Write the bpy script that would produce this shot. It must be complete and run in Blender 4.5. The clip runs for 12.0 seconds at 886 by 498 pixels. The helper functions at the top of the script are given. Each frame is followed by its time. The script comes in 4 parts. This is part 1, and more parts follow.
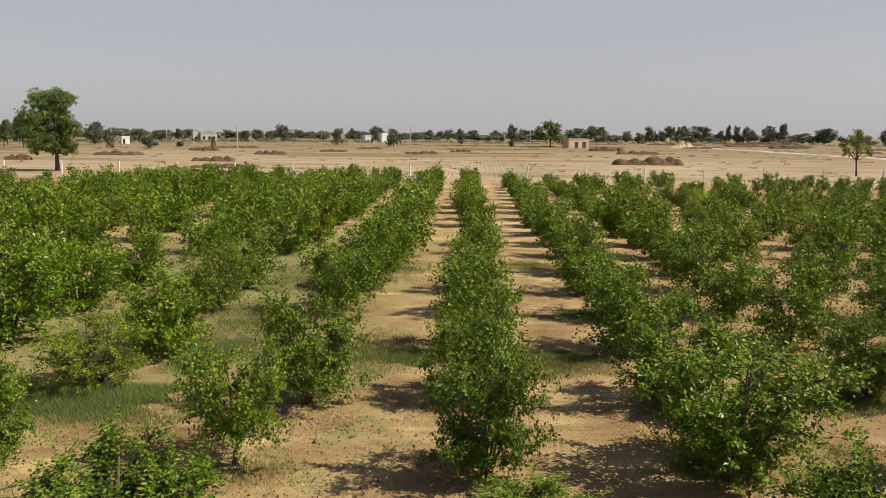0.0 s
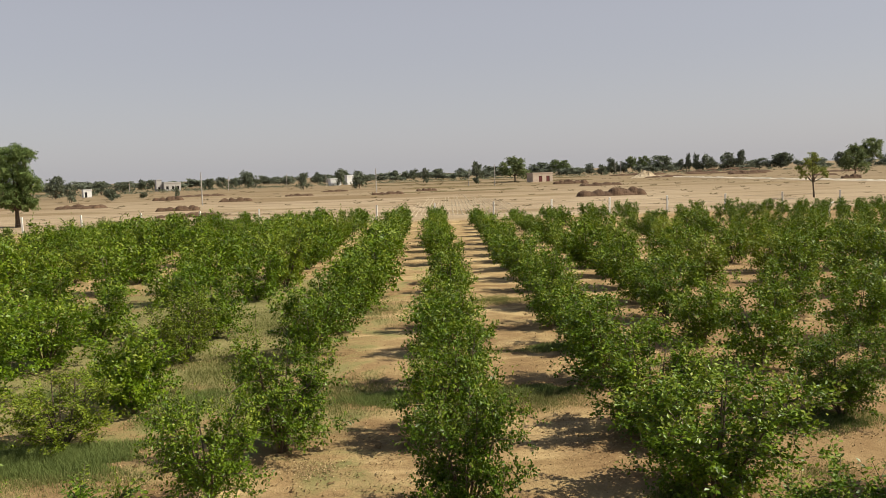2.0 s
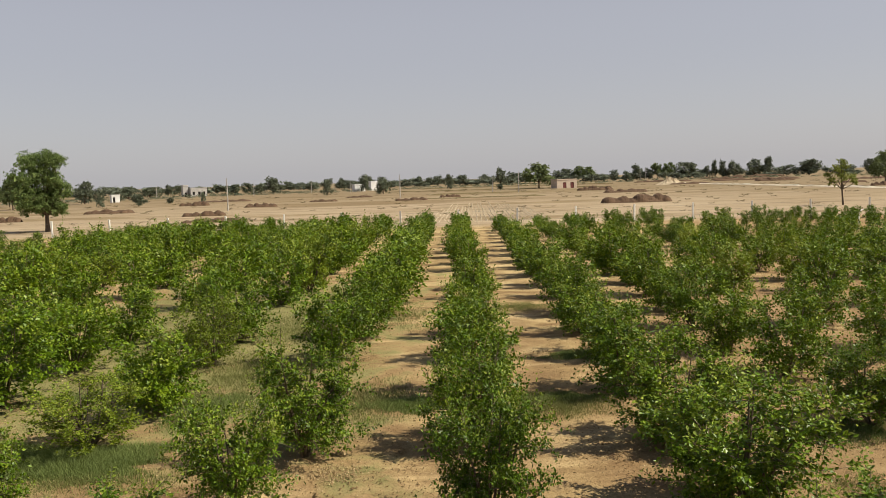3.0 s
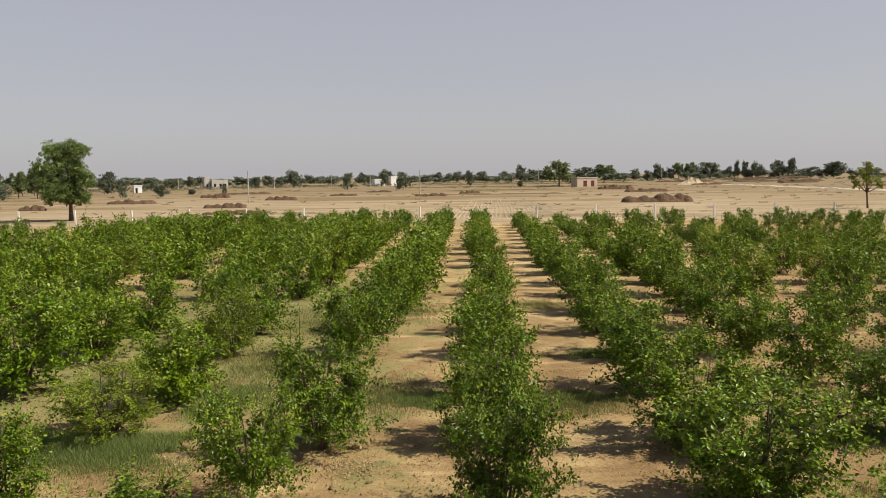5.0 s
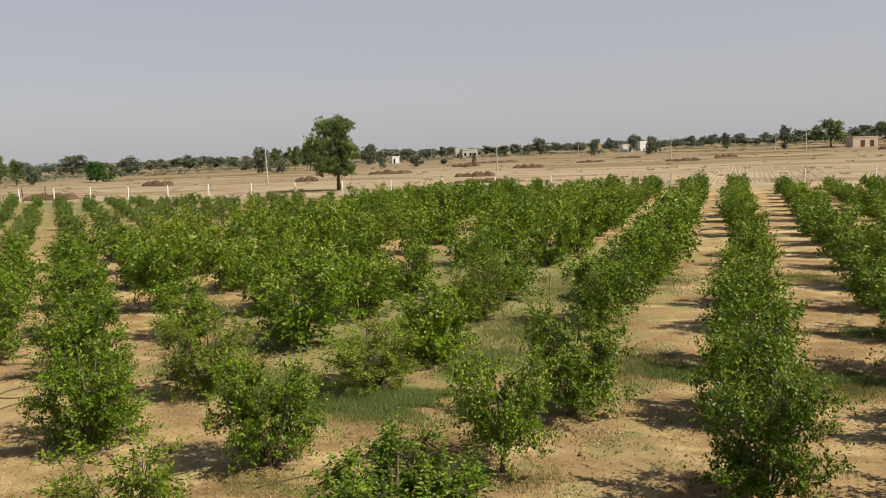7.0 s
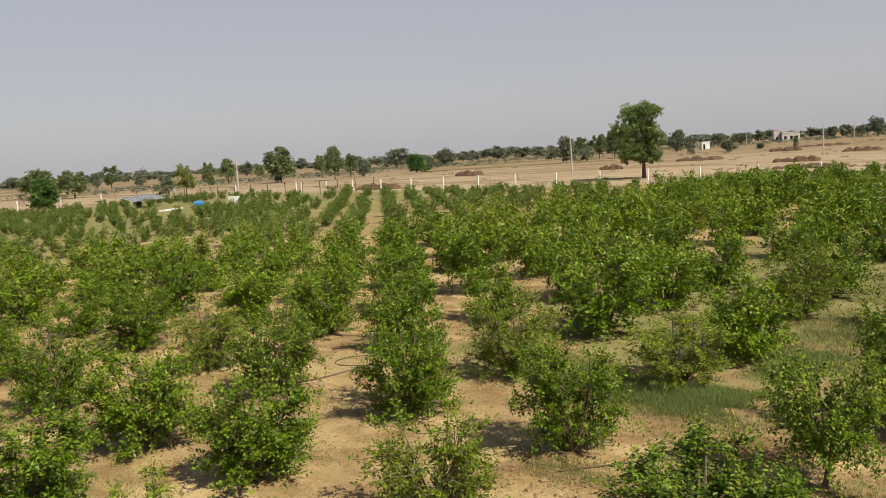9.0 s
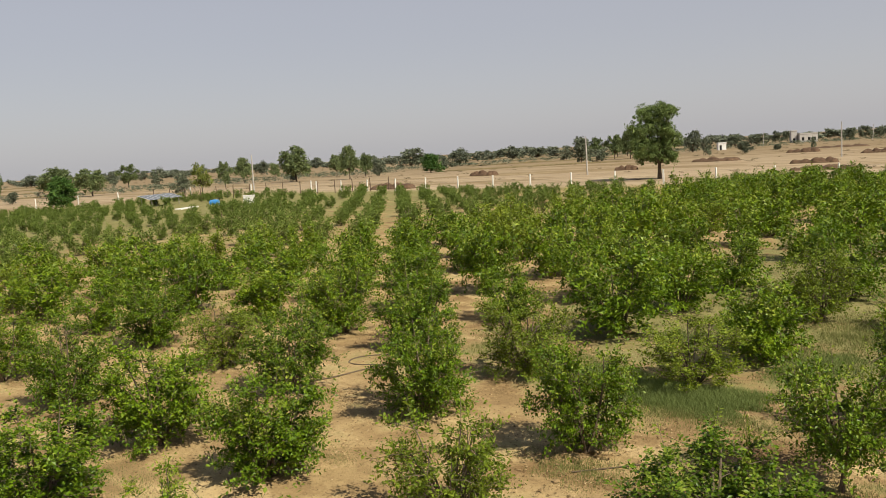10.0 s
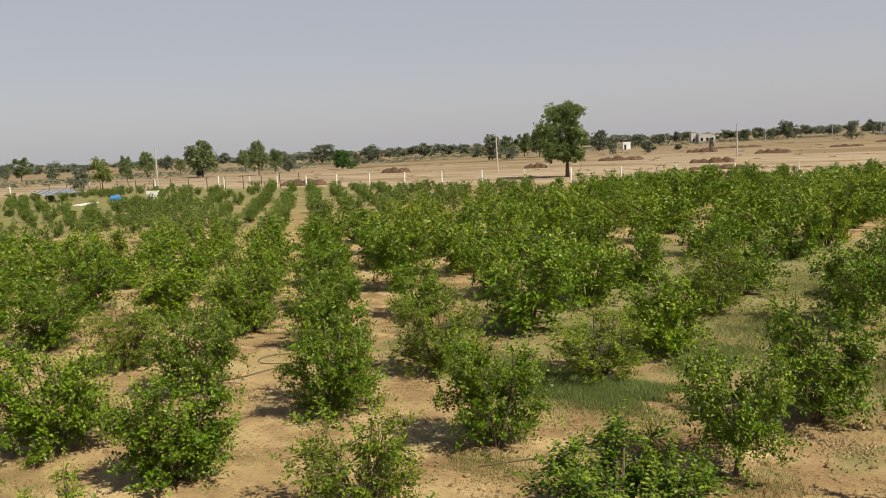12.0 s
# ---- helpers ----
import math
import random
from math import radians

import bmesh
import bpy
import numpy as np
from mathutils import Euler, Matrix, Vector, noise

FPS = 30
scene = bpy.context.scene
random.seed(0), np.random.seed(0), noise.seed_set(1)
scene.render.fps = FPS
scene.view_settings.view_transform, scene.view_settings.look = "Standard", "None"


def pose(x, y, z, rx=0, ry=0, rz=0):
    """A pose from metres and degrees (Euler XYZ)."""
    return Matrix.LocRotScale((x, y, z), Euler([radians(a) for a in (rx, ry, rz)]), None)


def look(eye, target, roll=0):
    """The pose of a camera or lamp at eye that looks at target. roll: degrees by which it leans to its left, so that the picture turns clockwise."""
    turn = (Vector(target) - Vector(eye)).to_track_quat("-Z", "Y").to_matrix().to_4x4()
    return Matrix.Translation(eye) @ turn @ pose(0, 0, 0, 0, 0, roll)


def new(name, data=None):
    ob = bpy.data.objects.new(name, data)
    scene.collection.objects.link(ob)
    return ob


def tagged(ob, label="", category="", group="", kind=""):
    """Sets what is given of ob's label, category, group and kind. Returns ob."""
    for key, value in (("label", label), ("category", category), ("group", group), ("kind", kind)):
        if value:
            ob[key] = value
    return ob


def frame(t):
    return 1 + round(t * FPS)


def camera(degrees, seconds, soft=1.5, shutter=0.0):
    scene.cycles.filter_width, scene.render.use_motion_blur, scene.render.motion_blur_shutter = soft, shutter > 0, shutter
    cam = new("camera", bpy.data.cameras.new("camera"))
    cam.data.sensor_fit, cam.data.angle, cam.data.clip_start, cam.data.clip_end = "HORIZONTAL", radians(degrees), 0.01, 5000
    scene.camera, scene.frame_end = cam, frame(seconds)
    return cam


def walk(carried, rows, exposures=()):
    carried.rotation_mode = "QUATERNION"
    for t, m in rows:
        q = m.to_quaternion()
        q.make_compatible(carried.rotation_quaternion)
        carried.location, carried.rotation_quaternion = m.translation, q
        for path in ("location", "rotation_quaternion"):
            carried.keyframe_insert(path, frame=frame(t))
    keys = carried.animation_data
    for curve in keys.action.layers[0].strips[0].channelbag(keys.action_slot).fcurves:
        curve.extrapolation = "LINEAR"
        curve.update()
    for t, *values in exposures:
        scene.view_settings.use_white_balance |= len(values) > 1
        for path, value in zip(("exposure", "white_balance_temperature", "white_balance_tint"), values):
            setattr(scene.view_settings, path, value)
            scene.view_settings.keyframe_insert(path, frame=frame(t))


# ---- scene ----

from itertools import product

# ---------------------------------------------------------------- camera
EYE = 5.0
cam = camera(58.0, 12.0, soft=0.7)
ROWS = [  # seconds, sideways, yaw, pitch, roll
    (0.0, 0.000, 1.62, -8.21, 0.59),
    (0.5, 0.010, -1.82, -7.66, -0.38),
    (1.0, 0.010, -1.95, -6.99, -0.71),
    (1.5, 0.010, -1.42, -6.25, -1.18),
    (2.0, 0.000, -0.61, -5.48, -1.86),
    (2.5, 0.000, 0.08, -5.33, -2.12),
    (3.0, -0.010, 1.06, -4.99, -1.73),
    (5.0, -0.030, 2.40, -5.24, -0.76),
    (5.5, -0.035, 2.57, -5.26, -0.76),
    (6.0, -0.045, 3.98, -5.20, -0.86),
    (6.5, -0.070, 10.72, -5.41, -1.21),
    (7.0, -0.110, 20.05, -7.12, -2.26),
    (7.5, -0.137, 25.33, -7.27, -3.08),
    (7.7, -0.145, 27.75, -7.26, -3.28),
    (9.3, -0.175, 42.82, -6.75, -3.59),
    (9.5, -0.175, 42.98, -6.74, -3.51),
    (10.0, -0.175, 42.67, -6.77, -3.51),
    (10.5, -0.175, 42.27, -6.81, -3.34),
    (11.0, -0.172, 41.55, -6.88, -3.22),
    (11.5, -0.160, 38.59, -7.15, -2.85),
    (12.0, -0.150, 36.35, -7.34, -2.91),
]


def shot(x, yaw, pitch, roll):
    """A camera pose: turned by yaw to its left, tilted by pitch, rolled about its own axis."""
    return pose(x, 0, EYE, 0, 0, yaw) @ pose(0, 0, 0, 90 + pitch) @ pose(0, 0, 0, 0, 0, roll)


walk(cam, [(t, shot(*r)) for t, *r in ROWS])

# ---------------------------------------------------------------- world and sun
SUN_HEIGHT, SUN_SIDE = 47.0, 97.0
world = bpy.data.worlds.new("dusty_sky")
scene.world = world
world.use_nodes = True
wn, wl = world.node_tree.nodes, world.node_tree.links
sky = wn.new("ShaderNodeTexSky")
sky.sky_type, sky.sun_disc = "NISHITA", False
sky.sun_elevation, sky.sun_rotation = radians(SUN_HEIGHT), radians(SUN_SIDE)
sky.air_density, sky.dust_density, sky.ozone_density = 1.0, 2.0, 1.0
veil = wn.new("ShaderNodeMix")  # dry dust in the air greys the whole sky
veil.data_type = "RGBA"
veil.inputs[0].default_value = 0.72
where = wn.new("ShaderNodeTexCoord")
split = wn.new("ShaderNodeSeparateXYZ")
wl.new(where.outputs["Generated"], split.inputs[0])
thin = wn.new("ShaderNodeValToRGB")
thin.color_ramp.interpolation = "EASE"
thin.color_ramp.elements[0].position, thin.color_ramp.elements[0].color = 0.0, (5.7, 5.55, 5.8, 1)
thin.color_ramp.elements[1].position, thin.color_ramp.elements[1].color = 0.62, (1.3, 1.6, 2.35, 1)
low_sky = thin.color_ramp.elements.new(0.16)
low_sky.color = (5.15, 5.02, 5.4, 1)
wl.new(split.outputs["Z"], thin.inputs[0])
wl.new(thin.outputs[0], veil.inputs[7])
wl.new(sky.outputs[0], veil.inputs[6])
wl.new(veil.outputs[2], wn["Background"].inputs[0])
wn["Background"].inputs[1].default_value = 0.0825
scene.view_settings.exposure = 0.26

sun_data = bpy.data.lights.new("sun", "SUN")
sun_data.energy, sun_data.angle, sun_data.color = 5.0, radians(0.6), (1.0, 0.935, 0.77)
sun = new("sun", sun_data)
e, a = radians(SUN_HEIGHT), radians(SUN_SIDE)
sun.matrix_world = look((0, 0, 60), Vector((0, 0, 60)) - Vector((math.cos(e) * math.sin(a), math.cos(e) * math.cos(a), math.sin(e))))


# ---------------------------------------------------------------- materials
def material(name, rough=0.8, spec=0.3):
    m = bpy.data.materials.new(name)
    m.use_nodes = True
    nt = m.node_tree
    b = nt.nodes["Principled BSDF"]
    b.inputs["Roughness"].default_value = rough
    b.inputs["Specular IOR Level"].default_value = spec
    return m, nt, b


def noise_tex(nt, scale, detail=4.0, rough=0.55, vec=None, distortion=0.0):
    n = nt.nodes.new("ShaderNodeTexNoise")
    n.inputs["Scale"].default_value, n.inputs["Detail"].default_value = scale, detail
    n.inputs["Roughness"].default_value, n.inputs["Distortion"].default_value = rough, distortion
    if vec is not None:
        nt.links.new(vec, n.inputs["Vector"])
    return n.outputs["Fac"]


def ramp(nt, fac, stops):
    r = nt.nodes.new("ShaderNodeValToRGB")
    el = r.color_ramp.elements
    while len(el) < len(stops):
        el.new(0.5)
    for i, (p, c) in enumerate(stops):
        el[i].position, el[i].color = p, (*c, 1) if len(c) == 3 else c
    nt.links.new(fac, r.inputs[0])
    return r.outputs[0]


def grey(p0, p1):
    return [(p0, (0, 0, 0)), (p1, (1, 1, 1))]


def mix(nt, fac, a, b, mode="MIX"):
    m = nt.nodes.new("ShaderNodeMix")
    m.data_type, m.blend_type = "RGBA", mode
    for sock, v in ((m.inputs[0], fac), (m.inputs[6], a), (m.inputs[7], b)):
        if isinstance(v, (int, float)):
            sock.default_value = v
        elif isinstance(v, tuple):
            sock.default_value = (*v, 1)
        else:
            nt.links.new(v, sock)
    return m.outputs[2]


def calc(nt, op, a, b=0.0):
    m = nt.nodes.new("ShaderNodeMath")
    m.operation = op
    for sock, v in ((m.inputs[0], a), (m.inputs[1], b)):
        if isinstance(v, (int, float)):
            sock.default_value = v
        else:
            nt.links.new(v, sock)
    return m.outputs[0]


def bump(nt, bsdf, height, strength=0.4, dist=0.02):
    b = nt.nodes.new("ShaderNodeBump")
    b.inputs["Strength"].default_value, b.inputs["Distance"].default_value = strength, dist
    nt.links.new(height, b.inputs["Height"])
    nt.links.new(b.outputs[0], bsdf.inputs["Normal"])


def position(nt, sx=1.0, sy=1.0, sz=1.0):
    g = nt.nodes.new("ShaderNodeNewGeometry")
    m = nt.nodes.new("ShaderNodeMapping")
    m.inputs["Scale"].default_value = (sx, sy, sz)
    nt.links.new(g.outputs["Position"], m.inputs["Vector"])
    return m.outputs[0]


def local(nt):
    return nt.nodes.new("ShaderNodeTexCoord").outputs["Object"]


def leaf_material(name, dark, mid, light, sheen=0.45, glow=0.25, spread=0.34):
    """Leaves that differ one by one and plant by plant, and let some light through."""
    m, nt, b = material(name, sheen + 0.06, 0.24)
    geo = nt.nodes.new("ShaderNodeNewGeometry")
    info = nt.nodes.new("ShaderNodeObjectInfo")
    f = calc(nt, "ADD", calc(nt, "MULTIPLY", geo.outputs["Random Per Island"], 0.8), calc(nt, "MULTIPLY", info.outputs["Random"], spread))
    f = calc(nt, "SUBTRACT", f, spread * 0.4)
    col = ramp(nt, f, [(0.0, dark), (0.55, mid), (1.0, light)])
    nt.links.new(col, b.inputs["Base Color"])
    tr = nt.nodes.new("ShaderNodeBsdfTranslucent")
    nt.links.new(mix(nt, 0.6, col, (light[0] * 1.1, light[1] * 1.1, light[2])), tr.inputs[0])
    ms = nt.nodes.new("ShaderNodeMixShader")
    ms.inputs[0].default_value = glow
    out = nt.nodes["Material Output"]
    nt.links.new(b.outputs[0], ms.inputs[1])
    nt.links.new(tr.outputs[0], ms.inputs[2])
    nt.links.new(ms.outputs[0], out.inputs[0])
    return m


LEMON = leaf_material("lemon_leaves", (0.046, 0.086, 0.004), (0.101, 0.174, 0.006), (0.205, 0.288, 0.013), 0.34, 0.10)
LEMON_BLUE = leaf_material("blue_green_lemon_leaves", (0.046, 0.086, 0.005), (0.098, 0.168, 0.008), (0.195, 0.272, 0.017), 0.32, 0.10)
LEMON_YOUNG = leaf_material("young_lemon_leaves", (0.115, 0.165, 0.014), (0.19, 0.25, 0.022), (0.32, 0.37, 0.045), 0.40, 0.20)
LEMON_FAR = leaf_material("lemon_leaf_clusters", (0.050, 0.090, 0.005), (0.111, 0.184, 0.006), (0.215, 0.295, 0.012), 0.42, 0.10)
LEMON_ROW = leaf_material("lemon_leaves_in_rows", (0.048, 0.088, 0.004), (0.106, 0.179, 0.006), (0.210, 0.292, 0.013), 0.38, 0.10)
# Dusty leaves of the far young bushes, with some haze put into the colour.
LEMON_DUSTY_HAZED = leaf_material("dusty_hazed_lemon_leaves", (0.070, 0.104, 0.018), (0.136, 0.188, 0.030), (0.235, 0.295, 0.058), 0.6, 0.15)
LEMON_YELLOW = leaf_material("yellowing_lemon_leaves", (0.068, 0.104, 0.008), (0.150, 0.205, 0.013), (0.300, 0.345, 0.030))
ACACIA = leaf_material("acacia_leaves", (0.078, 0.108, 0.042), (0.146, 0.184, 0.072), (0.240, 0.275, 0.112), 0.75)
SHISHAM = leaf_material("dense_tree_leaves", (0.065, 0.100, 0.030), (0.122, 0.172, 0.050), (0.205, 0.262, 0.082), 0.7, 0.2)
# Distance haze is mixed into the next two leaf colours, paling and greying them.
NEEM_HAZED = leaf_material("haze_paled_tree_leaves", (0.092, 0.108, 0.072), (0.138, 0.156, 0.102), (0.192, 0.210, 0.136), 0.8, 0.15)
FARLEAF_HAZED = leaf_material("haze_greyed_tree_leaves", (0.115, 0.132, 0.095), (0.165, 0.185, 0.132), (0.215, 0.235, 0.165), 0.85, 0.1)
FRESH = leaf_material("fresh_green_leaves", (0.03, 0.075, 0.015), (0.065, 0.135, 0.025), (0.13, 0.21, 0.04), 0.6)
AIRY = leaf_material("yellow_green_leaves", (0.10, 0.13, 0.025), (0.19, 0.22, 0.045), (0.32, 0.33, 0.08), 0.7)
GRASS = leaf_material("green_grass", (0.098, 0.135, 0.038), (0.170, 0.215, 0.060), (0.27, 0.31, 0.10), 0.75, 0.25)
DRYGRASS = leaf_material("dry_olive_weeds", (0.12, 0.15, 0.04), (0.20, 0.21, 0.065), (0.36, 0.31, 0.14), 0.8, 0.2)


def bark_material(name, c0, c1):
    m, nt, b = material(name, 0.9, 0.15)
    f = noise_tex(nt, 14, 6, 0.65, local(nt))
    nt.links.new(ramp(nt, f, [(0.3, c0), (0.7, c1)]), b.inputs["Base Color"])
    bump(nt, b, f, 0.6, 0.02)
    return m


BARK = bark_material("lemon_bark", (0.085, 0.062, 0.043), (0.20, 0.155, 0.108))
TREEBARK = bark_material("tree_bark", (0.05, 0.038, 0.028), (0.14, 0.105, 0.075))


def plain_material(name, c0, c1, scale=3.0, rough=0.85, relief=0.3, spec=0.25):
    m, nt, b = material(name, rough, spec)
    p = local(nt)
    f = noise_tex(nt, scale, 5, 0.6, p)
    g = noise_tex(nt, scale * 9, 3, 0.6, p)
    col = mix(nt, 0.35, ramp(nt, f, [(0.32, c0), (0.68, c1)]), ramp(nt, g, [(0.3, c0), (0.7, c1)]))
    nt.links.new(col, b.inputs["Base Color"])
    bump(nt, b, g, relief, 0.01)
    return m


CONCRETE = plain_material("weathered_concrete", (0.64, 0.61, 0.56), (0.80, 0.78, 0.73))
POLE = plain_material("grey_concrete_pole", (0.34, 0.31, 0.28), (0.50, 0.46, 0.42))
WHITEWASH = plain_material("white_plaster", (0.66, 0.64, 0.61), (0.82, 0.81, 0.79), 0.7)
GREYWALL = plain_material("bare_grey_block_wall", (0.40, 0.375, 0.35), (0.54, 0.51, 0.48), 0.8)
BRICKWALL = plain_material("dusty_brick_wall", (0.46, 0.36, 0.28), (0.60, 0.49, 0.40), 0.9)
DOORRED = plain_material("maroon_door_paint", (0.10, 0.03, 0.028), (0.16, 0.05, 0.045), 2, 0.6)
# Near-black panel colour, painting in the shade of rooms behind openings.
DARKOPEN = plain_material("painted_room_shade", (0.012, 0.011, 0.010), (0.02, 0.018, 0.016), 2, 0.9)
STRAW = plain_material("dry_stalks", (0.062, 0.036, 0.022), (0.175, 0.108, 0.066), 2.2, 0.95, 0.9)
PALESTRAW = plain_material("pale_stubble", (0.44, 0.35, 0.235), (0.60, 0.50, 0.36), 3, 0.95)
SAND = plain_material("pale_sand", (0.42, 0.33, 0.22), (0.58, 0.47, 0.33), 0.8, 0.95)
WIRE = plain_material("dull_steel_wire", (0.22, 0.20, 0.18), (0.32, 0.30, 0.28), 8, 0.5)
RUSTPOST = plain_material("brown_angle_post", (0.10, 0.065, 0.045), (0.17, 0.115, 0.08), 6, 0.8)
HOSE = plain_material("black_dusty_hose", (0.09, 0.065, 0.04), (0.15, 0.11, 0.07), 5, 0.8)
BLUE = plain_material("blue_plastic", (0.04, 0.20, 0.50), (0.08, 0.28, 0.60), 2, 0.4)
CELL = plain_material("solar_cells", (0.13, 0.14, 0.155), (0.19, 0.195, 0.205), 2, 0.25, 0.02, 0.5)
ALU = plain_material("aluminium_frame", (0.5, 0.5, 0.5), (0.62, 0.62, 0.62), 4, 0.4)
CLOD = leaf_material("clods_and_pebbles", (0.17, 0.110, 0.052), (0.31, 0.212, 0.105), (0.54, 0.41, 0.23), 0.95, 0.02)
LITTER = leaf_material("dry_fallen_leaves", (0.17, 0.105, 0.048), (0.35, 0.235, 0.115), (0.70, 0.56, 0.32), 0.8, 0.05)


def ground_material():
    m, nt, b = material("dry_soil", 0.95, 0.12)
    p = position(nt)
    big = noise_tex(nt, 0.16, 4, 0.6, p, 0.6)
    mid = noise_tex(nt, 0.75, 5, 0.62, p, 0.4)
    fine = noise_tex(nt, 6.5, 6, 0.68, p)
    grit = noise_tex(nt, 34.0, 3, 0.7, p)
    soil = ramp(nt, mid, [(0.30, (0.165, 0.098, 0.047)), (0.43, (0.255, 0.162, 0.074)), (0.55, (0.420, 0.295, 0.140)), (0.70, (0.62, 0.465, 0.232))])
    soil = mix(nt, ramp(nt, big, grey(0.35, 0.68)), soil, mix(nt, 0.4, soil, (0.60, 0.44, 0.22)))
    soil = mix(nt, ramp(nt, fine, grey(0.3, 0.75)), mix(nt, 0.24, soil, (0.16, 0.095, 0.045)), soil)
    sand = noise_tex(nt, 1.0, 5, 0.6, position(nt, 0.16, 0.55, 1), 0.9)
    soil = mix(nt, ramp(nt, sand, grey(0.54, 0.66)), soil, mix(nt, 0.60, soil, (0.68, 0.50, 0.262)))
    spots = noise_tex(nt, 12.0, 4, 0.72, p)
    strewn = ramp(nt, noise_tex(nt, 0.5, 4, 0.6, p, 0.5), grey(0.48, 0.62))
    dark_spot = mix(nt, strewn, mix(nt, 0.30, soil, (0.12, 0.072, 0.033)), mix(nt, 0.62, soil, (0.12, 0.070, 0.030)))
    soil = mix(nt, ramp(nt, spots, grey(0.36, 0.46)), dark_spot, soil)
    soil = mix(nt, calc(nt, "MULTIPLY", ramp(nt, spots, grey(0.60, 0.70)), strewn), soil, mix(nt, 0.5, soil, (0.74, 0.57, 0.31)))
    sep = nt.nodes.new("ShaderNodeSeparateXYZ")
    nt.links.new(p, sep.inputs[0])
    # Brown soil patches; their bias towards +X also paints shade into the colour.
    damp_shade = noise_tex(nt, 0.33, 5, 0.62, p, 0.8)
    lean_to = calc(nt, "SUBTRACT", calc(nt, "MULTIPLY", sep.outputs["X"], 0.022), calc(nt, "MULTIPLY", calc(nt, "SUBTRACT", sep.outputs["Y"], 13.0), 0.0085))
    brown = ramp(nt, calc(nt, "ADD", damp_shade, lean_to), grey(0.42, 0.58))
    soil = mix(nt, brown, soil, mix(nt, 0.58, soil, (0.255, 0.155, 0.076)))
    bx = calc(nt, "ABSOLUTE", calc(nt, "MULTIPLY", calc(nt, "ADD", sep.outputs["X"], 8.2), 0.145))
    by = calc(nt, "ABSOLUTE", calc(nt, "MULTIPLY", calc(nt, "SUBTRACT", sep.outputs["Y"], 27.0), 0.068))
    cover = calc(nt, "ADD", calc(nt, "SUBTRACT", 1.25, calc(nt, "MAXIMUM", bx, by)), calc(nt, "MULTIPLY", calc(nt, "SUBTRACT", mid, 0.58), 2.6))
    side_cover = calc(nt, "ADD", calc(nt, "MULTIPLY", calc(nt, "ADD", sep.outputs["X"], 30.0), -0.012), calc(nt, "MULTIPLY", calc(nt, "SUBTRACT", mid, 0.5), 2.2))
    cover = calc(nt, "MAXIMUM", cover, side_cover)
    soil = mix(nt, ramp(nt, cover, grey(0.05, 0.45)), soil, mix(nt, 0.68, soil, (0.145, 0.168, 0.054)))
    # fields beyond the fence: long pale bands of stubble and fallow
    q = position(nt, 0.008, 0.030, 1)
    band = noise_tex(nt, 1.0, 5, 0.6, q, 0.5)
    q2 = position(nt, 0.05, 0.5, 1)
    streak = noise_tex(nt, 1.0, 5, 0.65, q2)
    field = ramp(nt, band, [(0.34, (0.24, 0.172, 0.098)), (0.42, (0.41, 0.315, 0.208)), (0.54, (0.49, 0.385, 0.265)), (0.59, (0.26, 0.190, 0.105)), (0.63, (0.46, 0.355, 0.215)), (0.72, (0.50, 0.390, 0.260))])
    field = mix(nt, ramp(nt, streak, grey(0.35, 0.7)), mix(nt, 0.55, field, (0.22, 0.15, 0.075)), field)
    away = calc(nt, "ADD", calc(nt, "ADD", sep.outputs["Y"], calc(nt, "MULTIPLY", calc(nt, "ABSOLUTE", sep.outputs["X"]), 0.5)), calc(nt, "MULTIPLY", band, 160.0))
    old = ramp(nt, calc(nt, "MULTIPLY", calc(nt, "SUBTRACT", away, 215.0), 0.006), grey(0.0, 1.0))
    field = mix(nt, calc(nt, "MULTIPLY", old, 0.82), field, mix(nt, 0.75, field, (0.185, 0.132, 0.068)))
    mottle = noise_tex(nt, 1.0, 6, 0.68, position(nt, 0.045, 0.12, 1), 0.6)
    field = mix(nt, ramp(nt, mottle, grey(0.50, 0.64)), field, mix(nt, 0.55, field, (0.19, 0.128, 0.066)))
    scrub = noise_tex(nt, 1.0, 5, 0.7, position(nt, 0.16, 0.30, 1), 0.3)
    field = mix(nt, ramp(nt, scrub, grey(0.60, 0.70)), field, mix(nt, 0.6, field, (0.13, 0.098, 0.050)))
    beyond = ramp(nt, calc(nt, "ADD", calc(nt, "MULTIPLY", calc(nt, "SUBTRACT", sep.outputs["Y"], 84.0), 0.12), mid), grey(0.2, 0.9))
    left = ramp(nt, calc(nt, "MULTIPLY", calc(nt, "SUBTRACT", calc(nt, "MULTIPLY", sep.outputs["X"], -1.0), 128.0), 0.1), grey(0.0, 1.0))
    out = calc(nt, "MAXIMUM", beyond, left)
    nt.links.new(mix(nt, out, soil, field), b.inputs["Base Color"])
    h = calc(nt, "ADD", calc(nt, "MULTIPLY", fine, 1.0), calc(nt, "MULTIPLY", grit, 0.35))
    bump(nt, b, h, 0.8, 0.05)
    return m


SOIL = ground_material()


# ---------------------------------------------------------------- mesh tools
def mesh_from(name, verts, faces, mat):
    me = bpy.data.meshes.new(name)
    me.from_pydata(verts if isinstance(verts, list) else verts.tolist(), [], faces if isinstance(faces, list) else faces.tolist())
    me.materials.append(mat)
    return me


def part(name, me, parent=None, label="", m=None):
    ob = new(name, me)
    if parent is not None:
        ob.parent = parent
    if m is not None:
        ob.matrix_basis = m
    if label:
        tagged(ob, label)
    return ob


def thing(name, m, label, category, group="", kind=""):
    ob = new(name)
    ob.empty_display_size = 0.3
    ob.matrix_basis = m
    return tagged(ob, label, category, group, kind)


